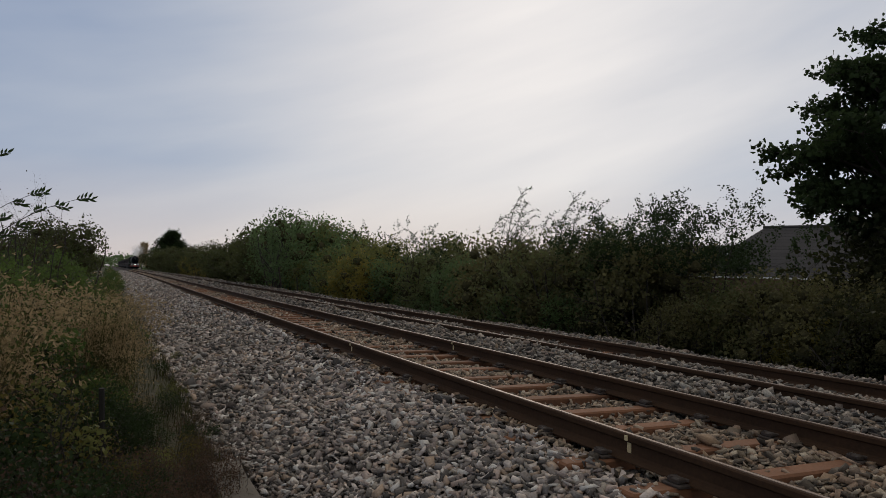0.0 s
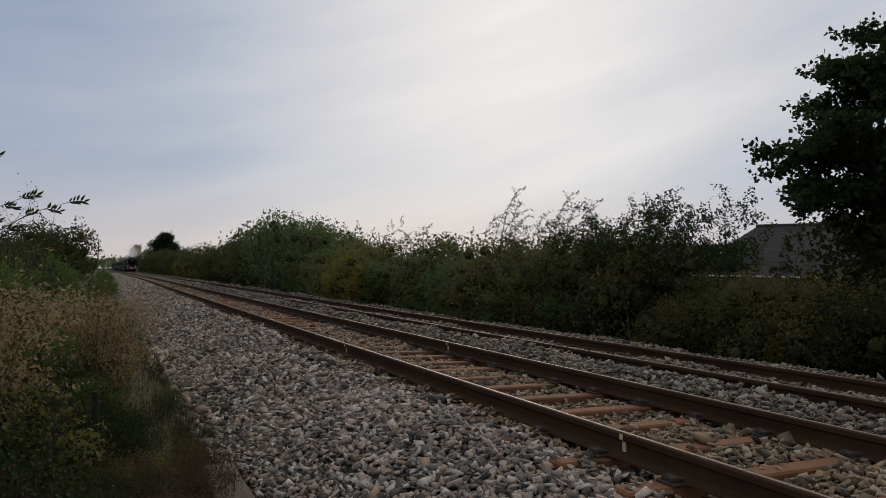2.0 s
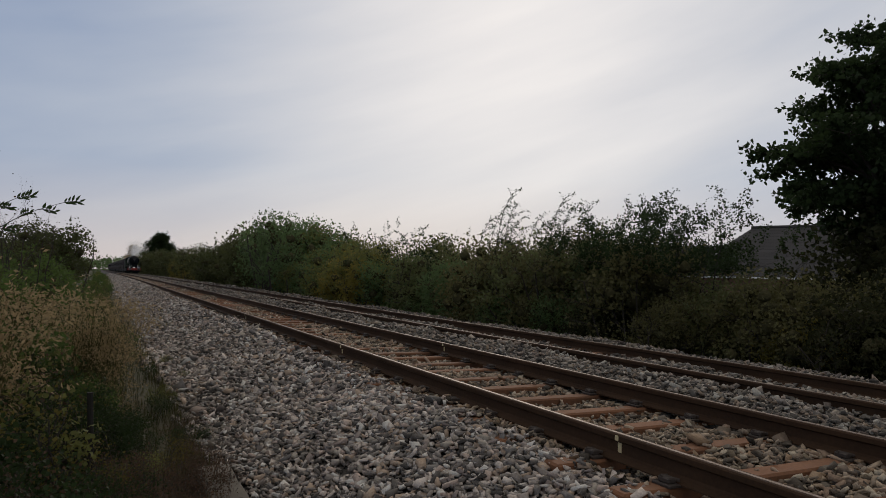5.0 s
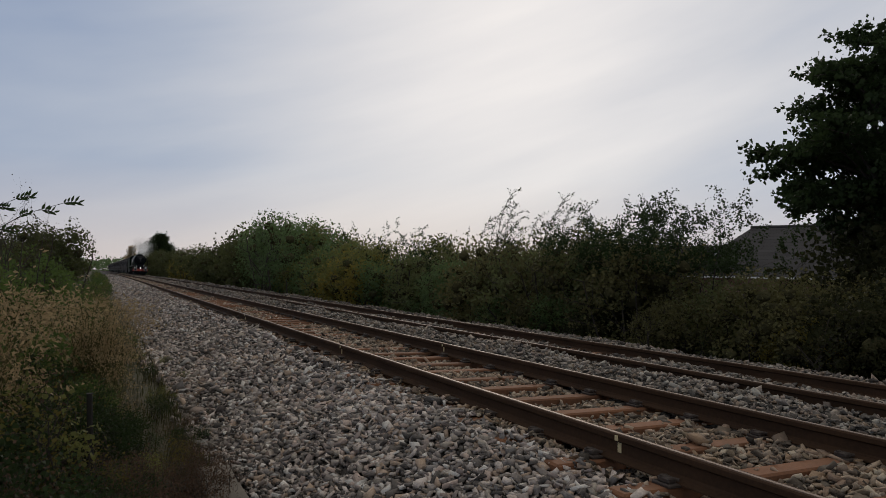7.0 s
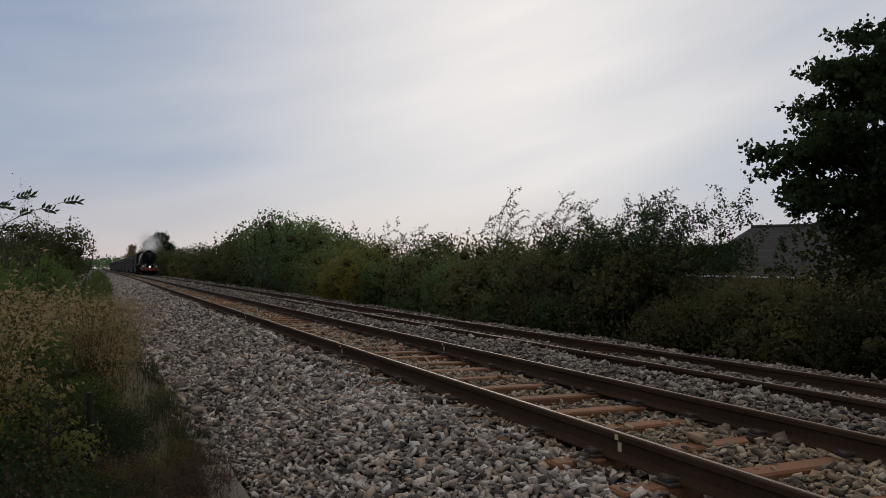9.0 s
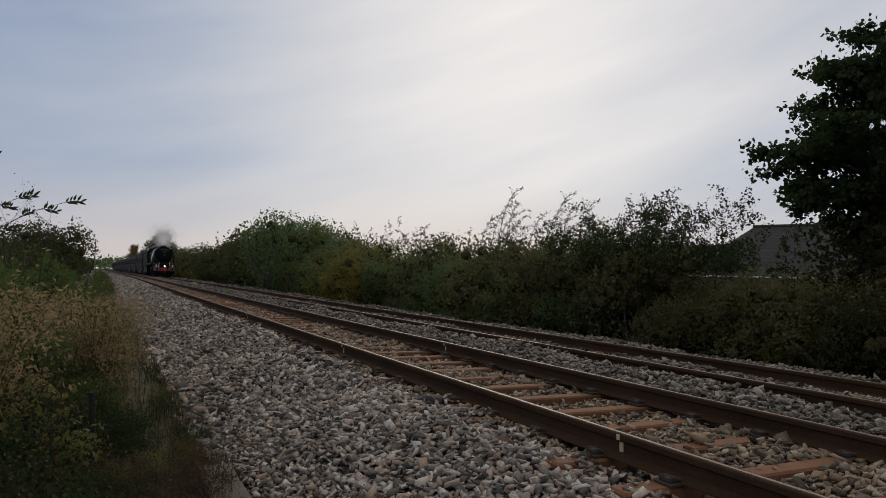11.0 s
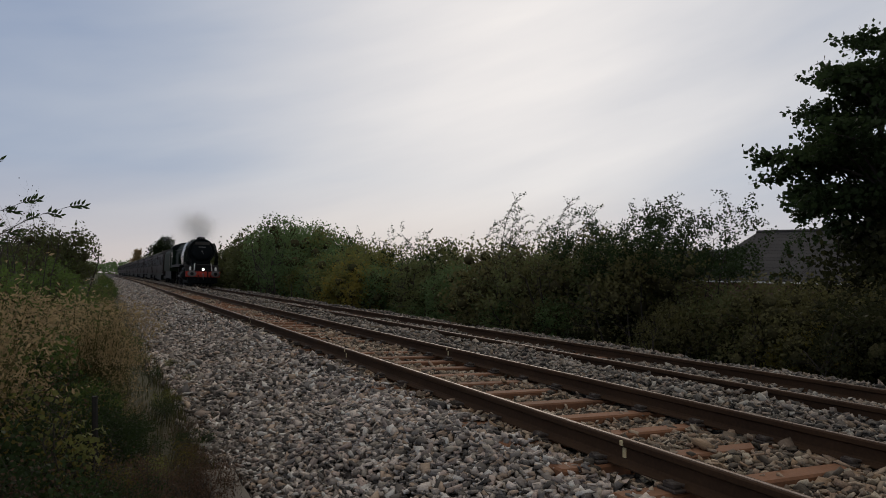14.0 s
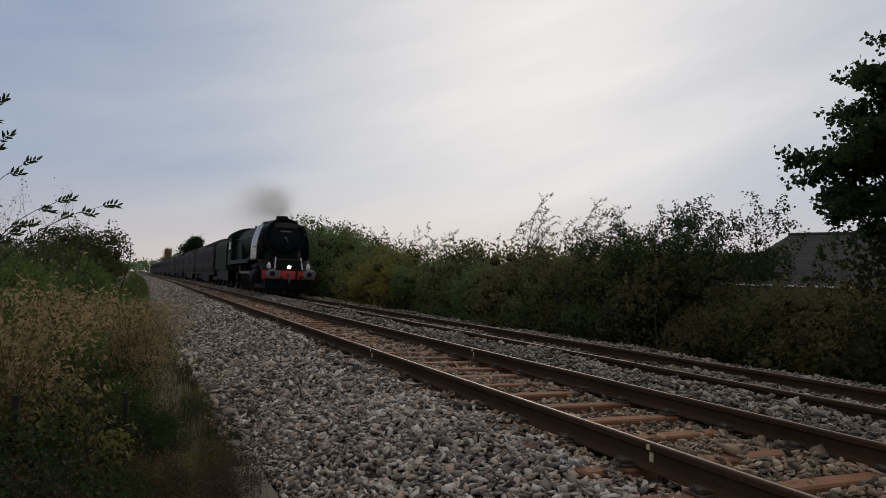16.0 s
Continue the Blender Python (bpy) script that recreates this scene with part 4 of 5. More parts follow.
        c = np.array((ex * 0.25, ey * 0.5, h * 0.86))
        pts = [(1 - u) ** 2 * a + 2 * u * (1 - u) * c + u * u * b for u in np.linspace(0, 1, 14)]
        segs += [(p, q, 0.012 * (1 - i / 15), 0.012 * (1 - (i + 1) / 15)) for i, (p, q) in enumerate(zip(pts, pts[1:]))]
        along = pts[13] - pts[11]
        along /= np.linalg.norm(along)
        feather(pts[13], along, 0.17)
        for k in range(n):
            i = 12 - k * (1 if n < 5 else 1.4)
            side = np.array((rng.normal(0, 0.6), rng.normal(0, 0.8), (1 if k % 2 else -0.55) * rng.uniform(0.5, 0.9)))
            feather(pts[int(i)], along * 0.9 + side * 0.6, rng.uniform(0.11, 0.17))
    branch_mesh("stem_work", segs, elder)
    Q = np.array([q for q, _ in leaflets])
    D = np.array([d for _, d in leaflets])
    D /= np.linalg.norm(D, axis=1)[:, None]
    W = np.cross(D, np.array((0.2, -1.0, 0.25)) + rng.normal(0, 0.3, D.shape))
    W /= np.linalg.norm(W, axis=1)[:, None]
    C = np.cross(D, W)
    ls = rng.uniform(0.048, 0.075, (len(Q), 1))
    V = np.stack([Q, Q + (D * 0.35 + W * 0.17 + C * 0.05) * ls, Q + (D * 0.7 + W * 0.11) * ls, Q + (D - C * 0.12) * ls, Q + (D * 0.7 - W * 0.11) * ls, Q + (D * 0.35 - W * 0.17 + C * 0.05) * ls], 1)
    k = np.arange(len(Q))[:, None] * 6
    F = np.concatenate([k + t for t in ([0, 1, 5], [1, 2, 5], [2, 4, 5], [2, 3, 4])], 0)
    tagged(raw("foliage", V.reshape(-1, 3), F, TREELEAF, elder), kind="stuff")
    # low rough grass
    n = 6500
    y = 2.2 * np.exp(rng.random(n) * math.log(30))
    x = 0.86 - (0.25 + 0.12 * y) * rng.random(n) ** 1.6
    m = 3000
    x, y = np.append(x, rng.uniform(-4.0, 0.5, m)), np.append(y, rng.uniform(-5.0, 2.2, m))
    V, F = blades(rng, np.stack([x, y, np.full(n + m, -0.79)], -1), rng.uniform(0.07, 0.22, (n + m, 1)), 0.004)
    tagged(raw("verge_grass", V, F, GRASS), "rough olive grass at the ballast edge", "grass", kind="stuff")
    post = thing("marker_post", pose(-0.25, 64.0, -0.78), "small white marker post at the ballast edge", "marker post")
    part("post", boxed(-0.06, 0.06, -0.05, 0.05, 0, 0.75, bevel=0.015), WHITE, post)
    part("plate", boxed(-0.14, 0.14, -0.07, -0.052, 0.45, 0.75, bevel=0.004), WHITE, post)
    # rotten stakes
    stake = None
    for x, y, h in ((-0.62, 5.0, 0.95), (-0.02, 5.6, 0.85)):
        o = thing("old_stake", pose(x, y, -0.78, 3, -4, 20), "dark rotten wooden stake among the weeds", "stake", "old stakes")
        bm = tube(bmesh.new(), (0, 0, 0), (0, 0, h), 0.026, 0.02, 8)
        part("post", bm, DEADWOOD, o)


def make_house():
    """A hipped, tiled house beyond the hedge; its ridge runs along local x."""
    h = thing("house", pose(35.4, 29.4, 0, 0, 0, -66), "house with a grey tiled hipped roof behind the hedge", "house")
    ex0, ex1, hw, ez, rz = -3.1, 13.0, 4.1, 1.40, 4.46
    part("wall", boxed(ex0 + 0.4, ex1 - 0.4, -hw + 0.4, hw - 0.4, -3.0, ez), BRICKWALL, h, "brown brick wall")
    roof = part("roof", loft(bmesh.new(), [[(ex0, -hw, ez), (ex1, -hw, ez), (ex1, hw, ez), (ex0, hw, ez)],
                                           [(0, -0.02, rz), (ex1 - 3.9, -0.02, rz), (ex1 - 3.9, 0.02, rz), (0, 0.02, rz)]]), TILE, h, "grey concrete tiled roof")
    n = 15
    for i in range(n):
        u0, u1 = i / n, (i + 1) / n
        y0, y1 = -hw * (1 - u0), -hw * (1 - u1)
        z0, z1 = ez + (rz - ez) * u0, ez + (rz - ez) * u1
        a0, a1, b0, b1 = ex0 * (1 - u0), ex0 * (1 - u1), ex1 - 3.9 * u0, ex1 - 3.9 * u1
        k = 0.012
        bm = loft(bmesh.new(), [[(a0, y0 - k, z0 + k * 1.6), (b0, y0 - k, z0 + k * 1.6), (b1, y1, z1 + 0.02), (a1, y1, z1 + 0.02)],
                                [(a0, y0 - k, z0 + 0.004), (b0, y0 - k, z0 + 0.004), (b1, y1, z1 + 0.004), (a1, y1, z1 + 0.004)]])
        part("tile_course", bm, TILE, roof)
        bm = loft(bmesh.new(), [[(a0 - k, y0, z0 + k * 1.6), (a0 - k, -y0, z0 + k * 1.6), (a1, -y1, z1 + 0.02), (a1, y1, z1 + 0.02)],
                                [(a0 - k, y0, z0 + 0.004), (a0 - k, -y0, z0 + 0.004), (a1, -y1, z1 + 0.004), (a1, y1, z1 + 0.004)]])
        part("tile_course", bm, TILE, roof)
    part("ridge", tube(bmesh.new(), (-0.1, 0, rz + 0.01), (ex1 - 3.9, 0, rz + 0.01), 0.11, n=8), TILE, roof)
    part("gutter", boxed(ex0 - 0.1, ex1, -hw - 0.12, -hw - 0.03, ez - 0.07, ez + 0.02), WHITE, h, "white gutter and fascia")
    # lower wing with dormer windows, standing a little askew to the main roof
    def askew(bm):
        bmesh.ops.rotate(bm, verts=bm.verts, matrix=Matrix.Rotation(radians(13), 3, "Z"))
        return bm

    w0, w1, wy, wr = -7.0, -1.2, 1.2, 3.42
    part("wing_wall", askew(boxed(w0, w1, wy - 3.2, wy + 3.2, -3.0, 1.4)), BRICKWALL, h, "brown brick wall of the lower wing")
    part("wing_roof", askew(loft(bmesh.new(), [[(x, wy - 3.6, 1.4), (x, wy, wr), (x, wy + 3.6, 1.4)] for x in (w0 - 0.2, w1)])), TILE, h, "lower grey tiled roof")
    win = part("dormer", askew(boxed(-3.6, -1.75, wy - 3.3, wy - 0.4, 1.5, 3.05)), TILE, h, "tile-hung dormer")
    part("pane", askew(boxed(-3.4, -1.95, wy - 3.33, wy - 3.305, 1.75, 2.9)), GLASS, win)
    for x, z0, z1 in ((-3.52, 1.95, 2.55), (-1.98, 1.85, 2.92)):
        part("window_frame", askew(boxed(x, x + 0.15, wy - 3.42, wy - 3.34, z0, z1)), WHITE, win, "white window post")
    part("window_sill", askew(boxed(-2.15, -1.6, wy - 3.46, wy - 3.34, 1.80, 1.88)), WHITE, win, "white sill")
    part("wing_gutter", askew(boxed(w0, w1, wy - 3.74, wy - 3.62, 1.30, 1.42)), WHITE, h, "white gutter")
    part("drainpipe", askew(tube(bmesh.new(), (-2.5, wy - 3.7, -2.0), (-2.5, wy - 3.7, 1.32), 0.06, n=8)), WHITE, h, "white drainpipe")


# ---- the train; each vehicle's front is at its y = 0, the rail top at z = 0 ----


def wheel_shape(x, r, spokes=True):
    """A pair of wheels on an axle along x, turning about the origin."""
    bm = bmesh.new()
    for s in (-1, 1):
        prof = [(s * (x - 0.06), r), (s * (x + 0.06), r), (s * (x + 0.06), r - 0.1), (s * (x - 0.06), r - 0.1)]
        n = 28
        loft(bm, [[(px, pr * math.cos(2 * math.pi * i / n), pr * math.sin(2 * math.pi * i / n)) for px, pr in prof] for i in list(range(n)) + [0]], caps=False)
        tube(bm, (s * (x - 0.08), 0, 0), (s * (x + 0.08), 0, 0), r * 0.17, n=10)
        for i in range(14 if spokes else 0):
            a = 2 * math.pi * i / 14
            tube(bm, (s * x, r * 0.1 * math.cos(a), r * 0.1 * math.sin(a)), (s * x, (r - 0.06) * math.cos(a), (r - 0.06) * math.sin(a)), 0.035, 0.028, 5, False)
        if not spokes:
            tube(bm, (s * (x - 0.03), 0, 0), (s * (x + 0.03), 0, 0), r - 0.08, n=20)
    tube(bm, (-x, 0, 0), (x, 0, 0), 0.09, n=8)
    return bm


def ring(y, r, cx, cz, n=32, a0=0.0, a1=2 * math.pi):
    return [(cx + r * math.cos(a0 + (a1 - a0) * i / n), y, cz + r * math.sin(a0 + (a1 - a0) * i / n)) for i in range(n)]


def make_loco():
    L = thing("steam_locomotive", pose(0, 0, 0), "dark green express steam locomotive with a red buffer beam", "steam locomotive")
    P = lambda name, bm, m, parent=L, label="", smooth=False: part(name, bm, m, parent, label, smooth)
    beam = P("buffer_beam", boxed(-1.27, 1.27, 0.0, 0.09, 0.80, 1.27, bevel=0.02), RED, L, "bright red buffer beam")
    for s in (-1, 1):
        bm = tube(bmesh.new(), (s * 0.865, 0, 1.05), (s * 0.865, -0.28, 1.05), 0.17, 0.12, 16)
        b = P("buffer", tube(bm, (s * 0.865, -0.28, 1.05), (s * 0.865, -0.47, 1.05), 0.07, n=12), LOCO_BLACK, L, smooth=False)
        bm = bmesh.new()
        loft(bm, [ring(-0.46, 0.24, s * 0.865, 1.05, 24), ring(-0.50, 0.27, s * 0.865, 1.05, 24), ring(-0.525, 0.26, s * 0.865, 1.05, 24), ring(-0.535, 0.16, s * 0.865, 1.05, 24)])
        for v in bm.verts:
            v.co.x = s * 0.865 + (v.co.x - s * 0.865) * 1.22
            v.co.z = 1.05 + (v.co.z - 1.05) * 0.85
        P("buffer_head", bm, STEEL, b, "polished oval steel buffer head")
        P("buffer_boss", tube(bmesh.new(), (s * 0.865, -0.534, 1.05), (s * 0.865, -0.545, 1.05), 0.13, 0.1, 16), LOCO_BLACK, b)
        P("marker_lamp", tube(tube(boxed(s * 0.94 - 0.08, s * 0.94 + 0.08, 0.05, 0.2, 1.30, 1.52, bevel=0.02), (s * 0.94, 0.12, 1.52), (s * 0.94, 0.12, 1.60), 0.06, 0.03, 8), (s * 0.94, 0.06, 1.42), (s * 0.94, 0.0, 1.42), 0.06, n=10), WHITE, L, "white oil lamp on its iron")
        P("handrail", tube(bmesh.new(), (s * 0.66, 0.1, 1.3), (s * 0.60, 0.3, 1.86), 0.028, n=8), WHITE, L, "pale upright handrail")
        P("guard_iron", boxed(s * 0.75 - 0.04, s * 0.75 + 0.04, 0.35, 0.5, 0.12, 0.85), LOCO_BLACK)
    P("coupling_hook", tube(boxed(-0.05, 0.05, -0.18, 0.0, 0.95, 1.12, bevel=0.01), (0, -0.14, 1.0), (0, -0.2, 0.62), 0.03, n=8), STEEL, L, "hanging screw coupling")
    P("vacuum_pipe", tube(bmesh.new(), (0.35, -0.08, 0.55), (0.35, -0.05, 1.45), 0.045, n=8), LOCO_BLACK)
    for s in (-0.35, 0.55):
        P("brake_hose", tube(bmesh.new(), (s, -0.1, 0.5), (s, -0.02, 0.95), 0.04, n=8), LOCO_BLACK)
    # sloping front platform up to the smokebox saddle
    P("front_platform", loft(bmesh.new(), [[(-1.27, y, z0), (1.27, y, z0), (1.27, y, z1), (-1.27, y, z1)] for y, z0, z1 in ((0.0, 1.22, 1.28), (0.55, 1.24, 1.30), (1.15, 1.60, 1.68), (1.5, 1.70, 1.76))]), LOCO_BLACK)
    P("steam_chest_cover", boxed(-0.62, 0.62, 0.35, 1.7, 1.2, 1.82, bevel=0.08), LOCO_BLACK)
    P("saddle", boxed(-0.7, 0.7, 1.5, 3.0, 1.0, 2.2, bevel=0.05), SOOT)
    CZ = 2.86
    sm = P("smokebox", loft(bmesh.new(), [ring(1.48, 0.90, 0, CZ), ring(1.40, 0.985, 0, CZ), ring(1.44, 1.0, 0, CZ), ring(3.5, 1.0, 0, CZ)]), SOOT, L, "sooty black smokebox", True)
    P("smokebox_door", loft(bmesh.new(), [ring(1.42, 0.80, 0, CZ), ring(1.33, 0.74, 0, CZ), ring(1.26, 0.55, 0, CZ), ring(1.22, 0.25, 0, CZ), ring(1.21, 0.05, 0, CZ)]), SOOT, sm, "dished smokebox door", True)
    P("door_handle", tube(tube(bmesh.new(), (0, 1.22, CZ), (0, 1.1, CZ), 0.05, n=8), (0, 1.12, CZ), (0.12, 1.12, CZ - 0.22), 0.02, n=6), STEEL, sm)
    for z in (CZ + 0.3, CZ - 0.3):
        P("hinge_strap", boxed(-0.75, 0.1, 1.27, 1.31, z - 0.03, z + 0.03), SOOT, sm)
    P("number_plate", boxed(-0.26, 0.26, 1.20, 1.235, CZ + 0.28, CZ + 0.35), STEEL, sm, "small cast plate with plain bars")
    P("headboard", boxed(-0.56, 0.56, 1.12, 1.16, CZ + 0.50, CZ + 0.72, bevel=0.01), COACHROOF, sm, "grey train headboard on the smokebox")
    P("chimney", loft(bmesh.new(), [[(0.36 * c, 2.35 + 0.42 * d, CZ + 0.93) for c, d in CIRCLE], [(0.30 * c, 2.35 + 0.36 * d, CZ + 1.06) for c, d in CIRCLE],
                                    [(0.31 * c, 2.35 + 0.38 * d, CZ + 1.13) for c, d in CIRCLE], [(0.26 * c, 2.35 + 0.32 * d, CZ + 1.15) for c, d in CIRCLE]]), SOOT, L, "low double chimney", True)
    P("boiler", loft(bmesh.new(), [ring(y, r, 0, CZ - (1.0 - r) * 0.4) for y, r in ((3.5, 0.955), (4.5, 0.965), (7.5, 0.99), (9.3, 1.0))]), LOCO_GREEN, L, "glossy dark green boiler", True)
    for y in (3.52, 4.9, 6.3, 7.7, 9.3):
        P("boiler_band", loft(bmesh.new(), [ring(y - 0.03, 1.004, 0, CZ), ring(y + 0.03, 1.004, 0, CZ)], caps=False), STEEL if y < 5 else LOCO_BLACK)
    P("firebox", loft(bmesh.new(), [[(-1.02, y, 1.7), (-1.05, y, 2.7), (-0.95, y, 3.25), (-0.62, y, 3.68), (0, y, 3.84), (0.62, y, 3.68), (0.95, y, 3.25), (1.05, y, 2.7), (1.02, y, 1.7)] for y in (9.3, 12.2)]), LOCO_GREEN, L, "round-shouldered green firebox")
    P("dome", loft(bmesh.new(), [[(r * c, 6.2 + r * d, CZ + z) for c, d in CIRCLE] for r, z in ((0.5, 0.85), (0.42, 1.0), (0.33, 1.11), (0.12, 1.15))]), LOCO_GREEN, L, "", True)
    P("top_feed", loft(bmesh.new(), [[(0.3 * c * k, 4.6 + 0.25 * d * k, CZ + z) for c, d in CIRCLE] for k, z in ((1, 0.9), (0.9, 1.05), (0.4, 1.1))]), LOCO_GREEN)
    for s in (-0.18, 0.18):
        P("safety_valve", tube(bmesh.new(), (s, 10.0, 3.75), (s, 10.0, 3.98), 0.07, n=8), STEEL)
    for s in (-1, 1):
        # curved smoke deflector standing on the running plate
        sec = [(s * 1.31, 1.80), (s * 1.32, 2.42), (s * 1.25, 2.85), (s * 1.13, 3.26), (s * 0.98, 3.56)]
        bm = bmesh.new()
        loft(bm, [[(x, y, z) for x, z in sec] + [(x - s * 0.02, y, z - 0.006) for x, z in reversed(sec)] for y in (1.75, 3.75)])
        P("smoke_deflector", bm, DEFLECT, L, "tall curved smoke deflector plate")
        P("deflector_rail", tube(bmesh.new(), (s * 1.345, 2.0, 2.40), (s * 1.345, 3.6, 2.40), 0.016, n=6), STEEL)
        P("running_plate", loft(bmesh.new(), [[(s * 0.7, y, z), (s * 1.33, y, z), (s * 1.33, y, z + 0.05), (s * 0.7, y, z + 0.05)] for y, z in ((1.5, 1.71), (4.4, 1.73), (4.8, 1.78), (12.2, 1.78))]), LOCO_BLACK)
        P("valance", boxed(s * 1.32 - 0.012, s * 1.32 + 0.012, 4.6, 12.2, 1.60, 1.80), LOCO_BLACK)
        P("boiler_handrail", tube(bmesh.new(), (s * 1.06, 1.6, 3.1), (s * 1.08, 12.1, 3.12), 0.018, n=6), STEEL)
        P("cylinder", tube(tube(bmesh.new(), (s * 1.05, 2.0, 0.92), (s * 1.05, 3.35, 0.92), 0.36, n=20), (s * 1.05, 1.85, 1.38), (s * 1.05, 3.5, 1.38), 0.2, n=14), SOOT, L, "outside cylinder and valve chest")
        P("cylinder_cover", tube(tube(bmesh.new(), (s * 1.05, 1.93, 0.92), (s * 1.05, 2.0, 0.92), 0.28, 0.35, 18), (s * 1.05, 1.72, 1.38), (s * 1.05, 1.85, 1.38), 0.1, 0.17, 12), LOCO_BLACK)
        P("slide_bar", boxed(s * 1.05 - 0.05, s * 1.05 + 0.05, 3.35, 5.2, 1.05, 1.12), STEEL)
        P("frame_plate", boxed(s * 0.55 - 0.03, s * 0.55 + 0.03, 0.1, 14.3, 0.55, 1.72), LOCO_BLACK)
        # cab side with two windows
        bm = boxed(s * 1.31 - 0.02, s * 1.31 + 0.02, 12.2, 14.0, 1.55, 2.55)
        box(bm, s * 1.31 - 0.02, s * 1.31 + 0.02, 12.2, 14.0, 3.05, 3.3)
        for a, b in ((12.2, 12.4), (13.0, 13.12), (13.75, 14.0)):
            box(bm, s * 1.31 - 0.02, s * 1.31 + 0.02, a, b, 2.55, 3.05)
        P("cab_side", bm, TENDER_GREEN)
        for a, b in ((12.4, 13.0), (13.12, 13.75)):
            P("cab_window", boxed(s * 1.305 - 0.006, s * 1.305 + 0.006, a, b, 2.55, 3.05), GLASS)
        P("cab_step", boxed(s * 1.15 - 0.15, s * 1.15 + 0.15, 13.4, 13.8, 0.5, 0.56), LOCO_BLACK)
    P("cab_front", boxed(-1.29, 1.29, 12.2, 12.24, 1.55, 3.3), LOCO_GREEN)
    arc = [(1.34 * math.cos(a), 3.28 + 0.68 * math.sin(a)) for a in [math.pi * i / 14 for i in range(15)]]
    P("cab_roof", loft(bmesh.new(), [[(x, y, z) for x, z in arc] for y in (12.15, 14.5)]), SOOT, L, "", True)
    P("bogie_frame", boxed(-0.95, 0.95, 0.6, 4.6, 0.28, 0.86, bevel=0.05), SOOT)
    P("ashpan", boxed(-0.62, 0.62, 4.6, 14.2, 0.35, 1.1, bevel=0.05), SOOT)
    P("front_step", boxed(-1.1, 1.1, 0.12, 0.34, 0.35, 0.82), SOOT)
    lamp = P("headlamp", tube(boxed(-0.1, 0.1, -0.02, 0.14, 1.27, 1.5, bevel=0.02), (0, 0.06, 1.5), (0, 0.06, 1.57), 0.06, 0.03, 8), LOCO_BLACK)
    P("lamp_lens", tube(bmesh.new(), (0, -0.022, 1.39), (0, -0.07, 1.39), 0.075, 0.066, 18), LAMPGLOW, lamp, "glowing white headlamp lens")
    wheels = []
    for y, r, kind in ((1.5, 0.46, 0), (3.8, 0.46, 0), (6.0, 1.03, 1), (8.25, 1.03, 1), (10.5, 1.03, 1), (13.2, 0.57, 0)):
        w = P("driving_wheel" if kind else "carrying_wheel", wheel_shape(0.735, r, kind == 1), LOCO_BLACK, L, "spoked driving wheels on their axle" if kind else "")
        w.matrix_basis = pose(0, y, r)
        wheels.append((w, y, r))
    rods = []
    for s in (-1, 1):
        bm = boxed(s * 0.9 - 0.03, s * 0.9 + 0.03, -2.3, 2.3, -0.07, 0.07)
        rods.append((P("coupling_rod", bm, STEEL, L, "bright steel coupling rod"), s, 8.25))
    return L, wheels, rods


CIRCLE = [(math.cos(2 * math.pi * i / 20), math.sin(2 * math.pi * i / 20)) for i in range(20)]
DEFLECT = mat("deflector_paint", (0.03, 0.04, 0.036), (0.018, 0.024, 0.022), rough=0.24, spec=0.36, scale=0.7, fine=15, bump=0.02)


def make_tender():
    T = thing("tender", pose(0, 0, 0), "dark green coal tender behind the locomotive", "tender")
    sec = [(-1.30, 1.25), (-1.30, 3.0), (-1.18, 3.3), (-0.9, 3.42), (0.9, 3.42), (1.18, 3.3), (1.30, 3.0), (1.30, 1.25)]
    part("body", loft(bmesh.new(), [[(x, y, z) for x, z in sec] for y in (0.4, 7.6)]), TENDER_GREEN, T)
    bm = bmesh.new()
    rng = random.Random(5)
    for _ in range(60):
        g = bmesh.ops.create_icosphere(bm, subdivisions=1, radius=rng.uniform(0.12, 0.26), matrix=pose(rng.uniform(-0.85, 0.85), rng.uniform(0.9, 4.5), 3.40 + rng.uniform(0, 0.14)))
    tagged(part("coal", bm, SOOT, T, "heaped black coal"), kind="stuff")
    for s in (-1, 1):
        part("frame_plate", boxed(s * 1.12 - 0.03, s * 1.12 + 0.03, 0.3, 7.6, 0.55, 1.26), LOCO_BLACK, T)
        part("handrail", tube(bmesh.new(), (s * 1.34, 0.45, 1.5), (s * 1.34, 0.45, 2.9), 0.02, n=6), STEEL, T)
    for y in (1.6, 3.9, 6.2):
        part("wheelset", wheel_shape(0.735, 0.65, False), LOCO_BLACK, T).matrix_basis = pose(0, y, 0.65)
    return T


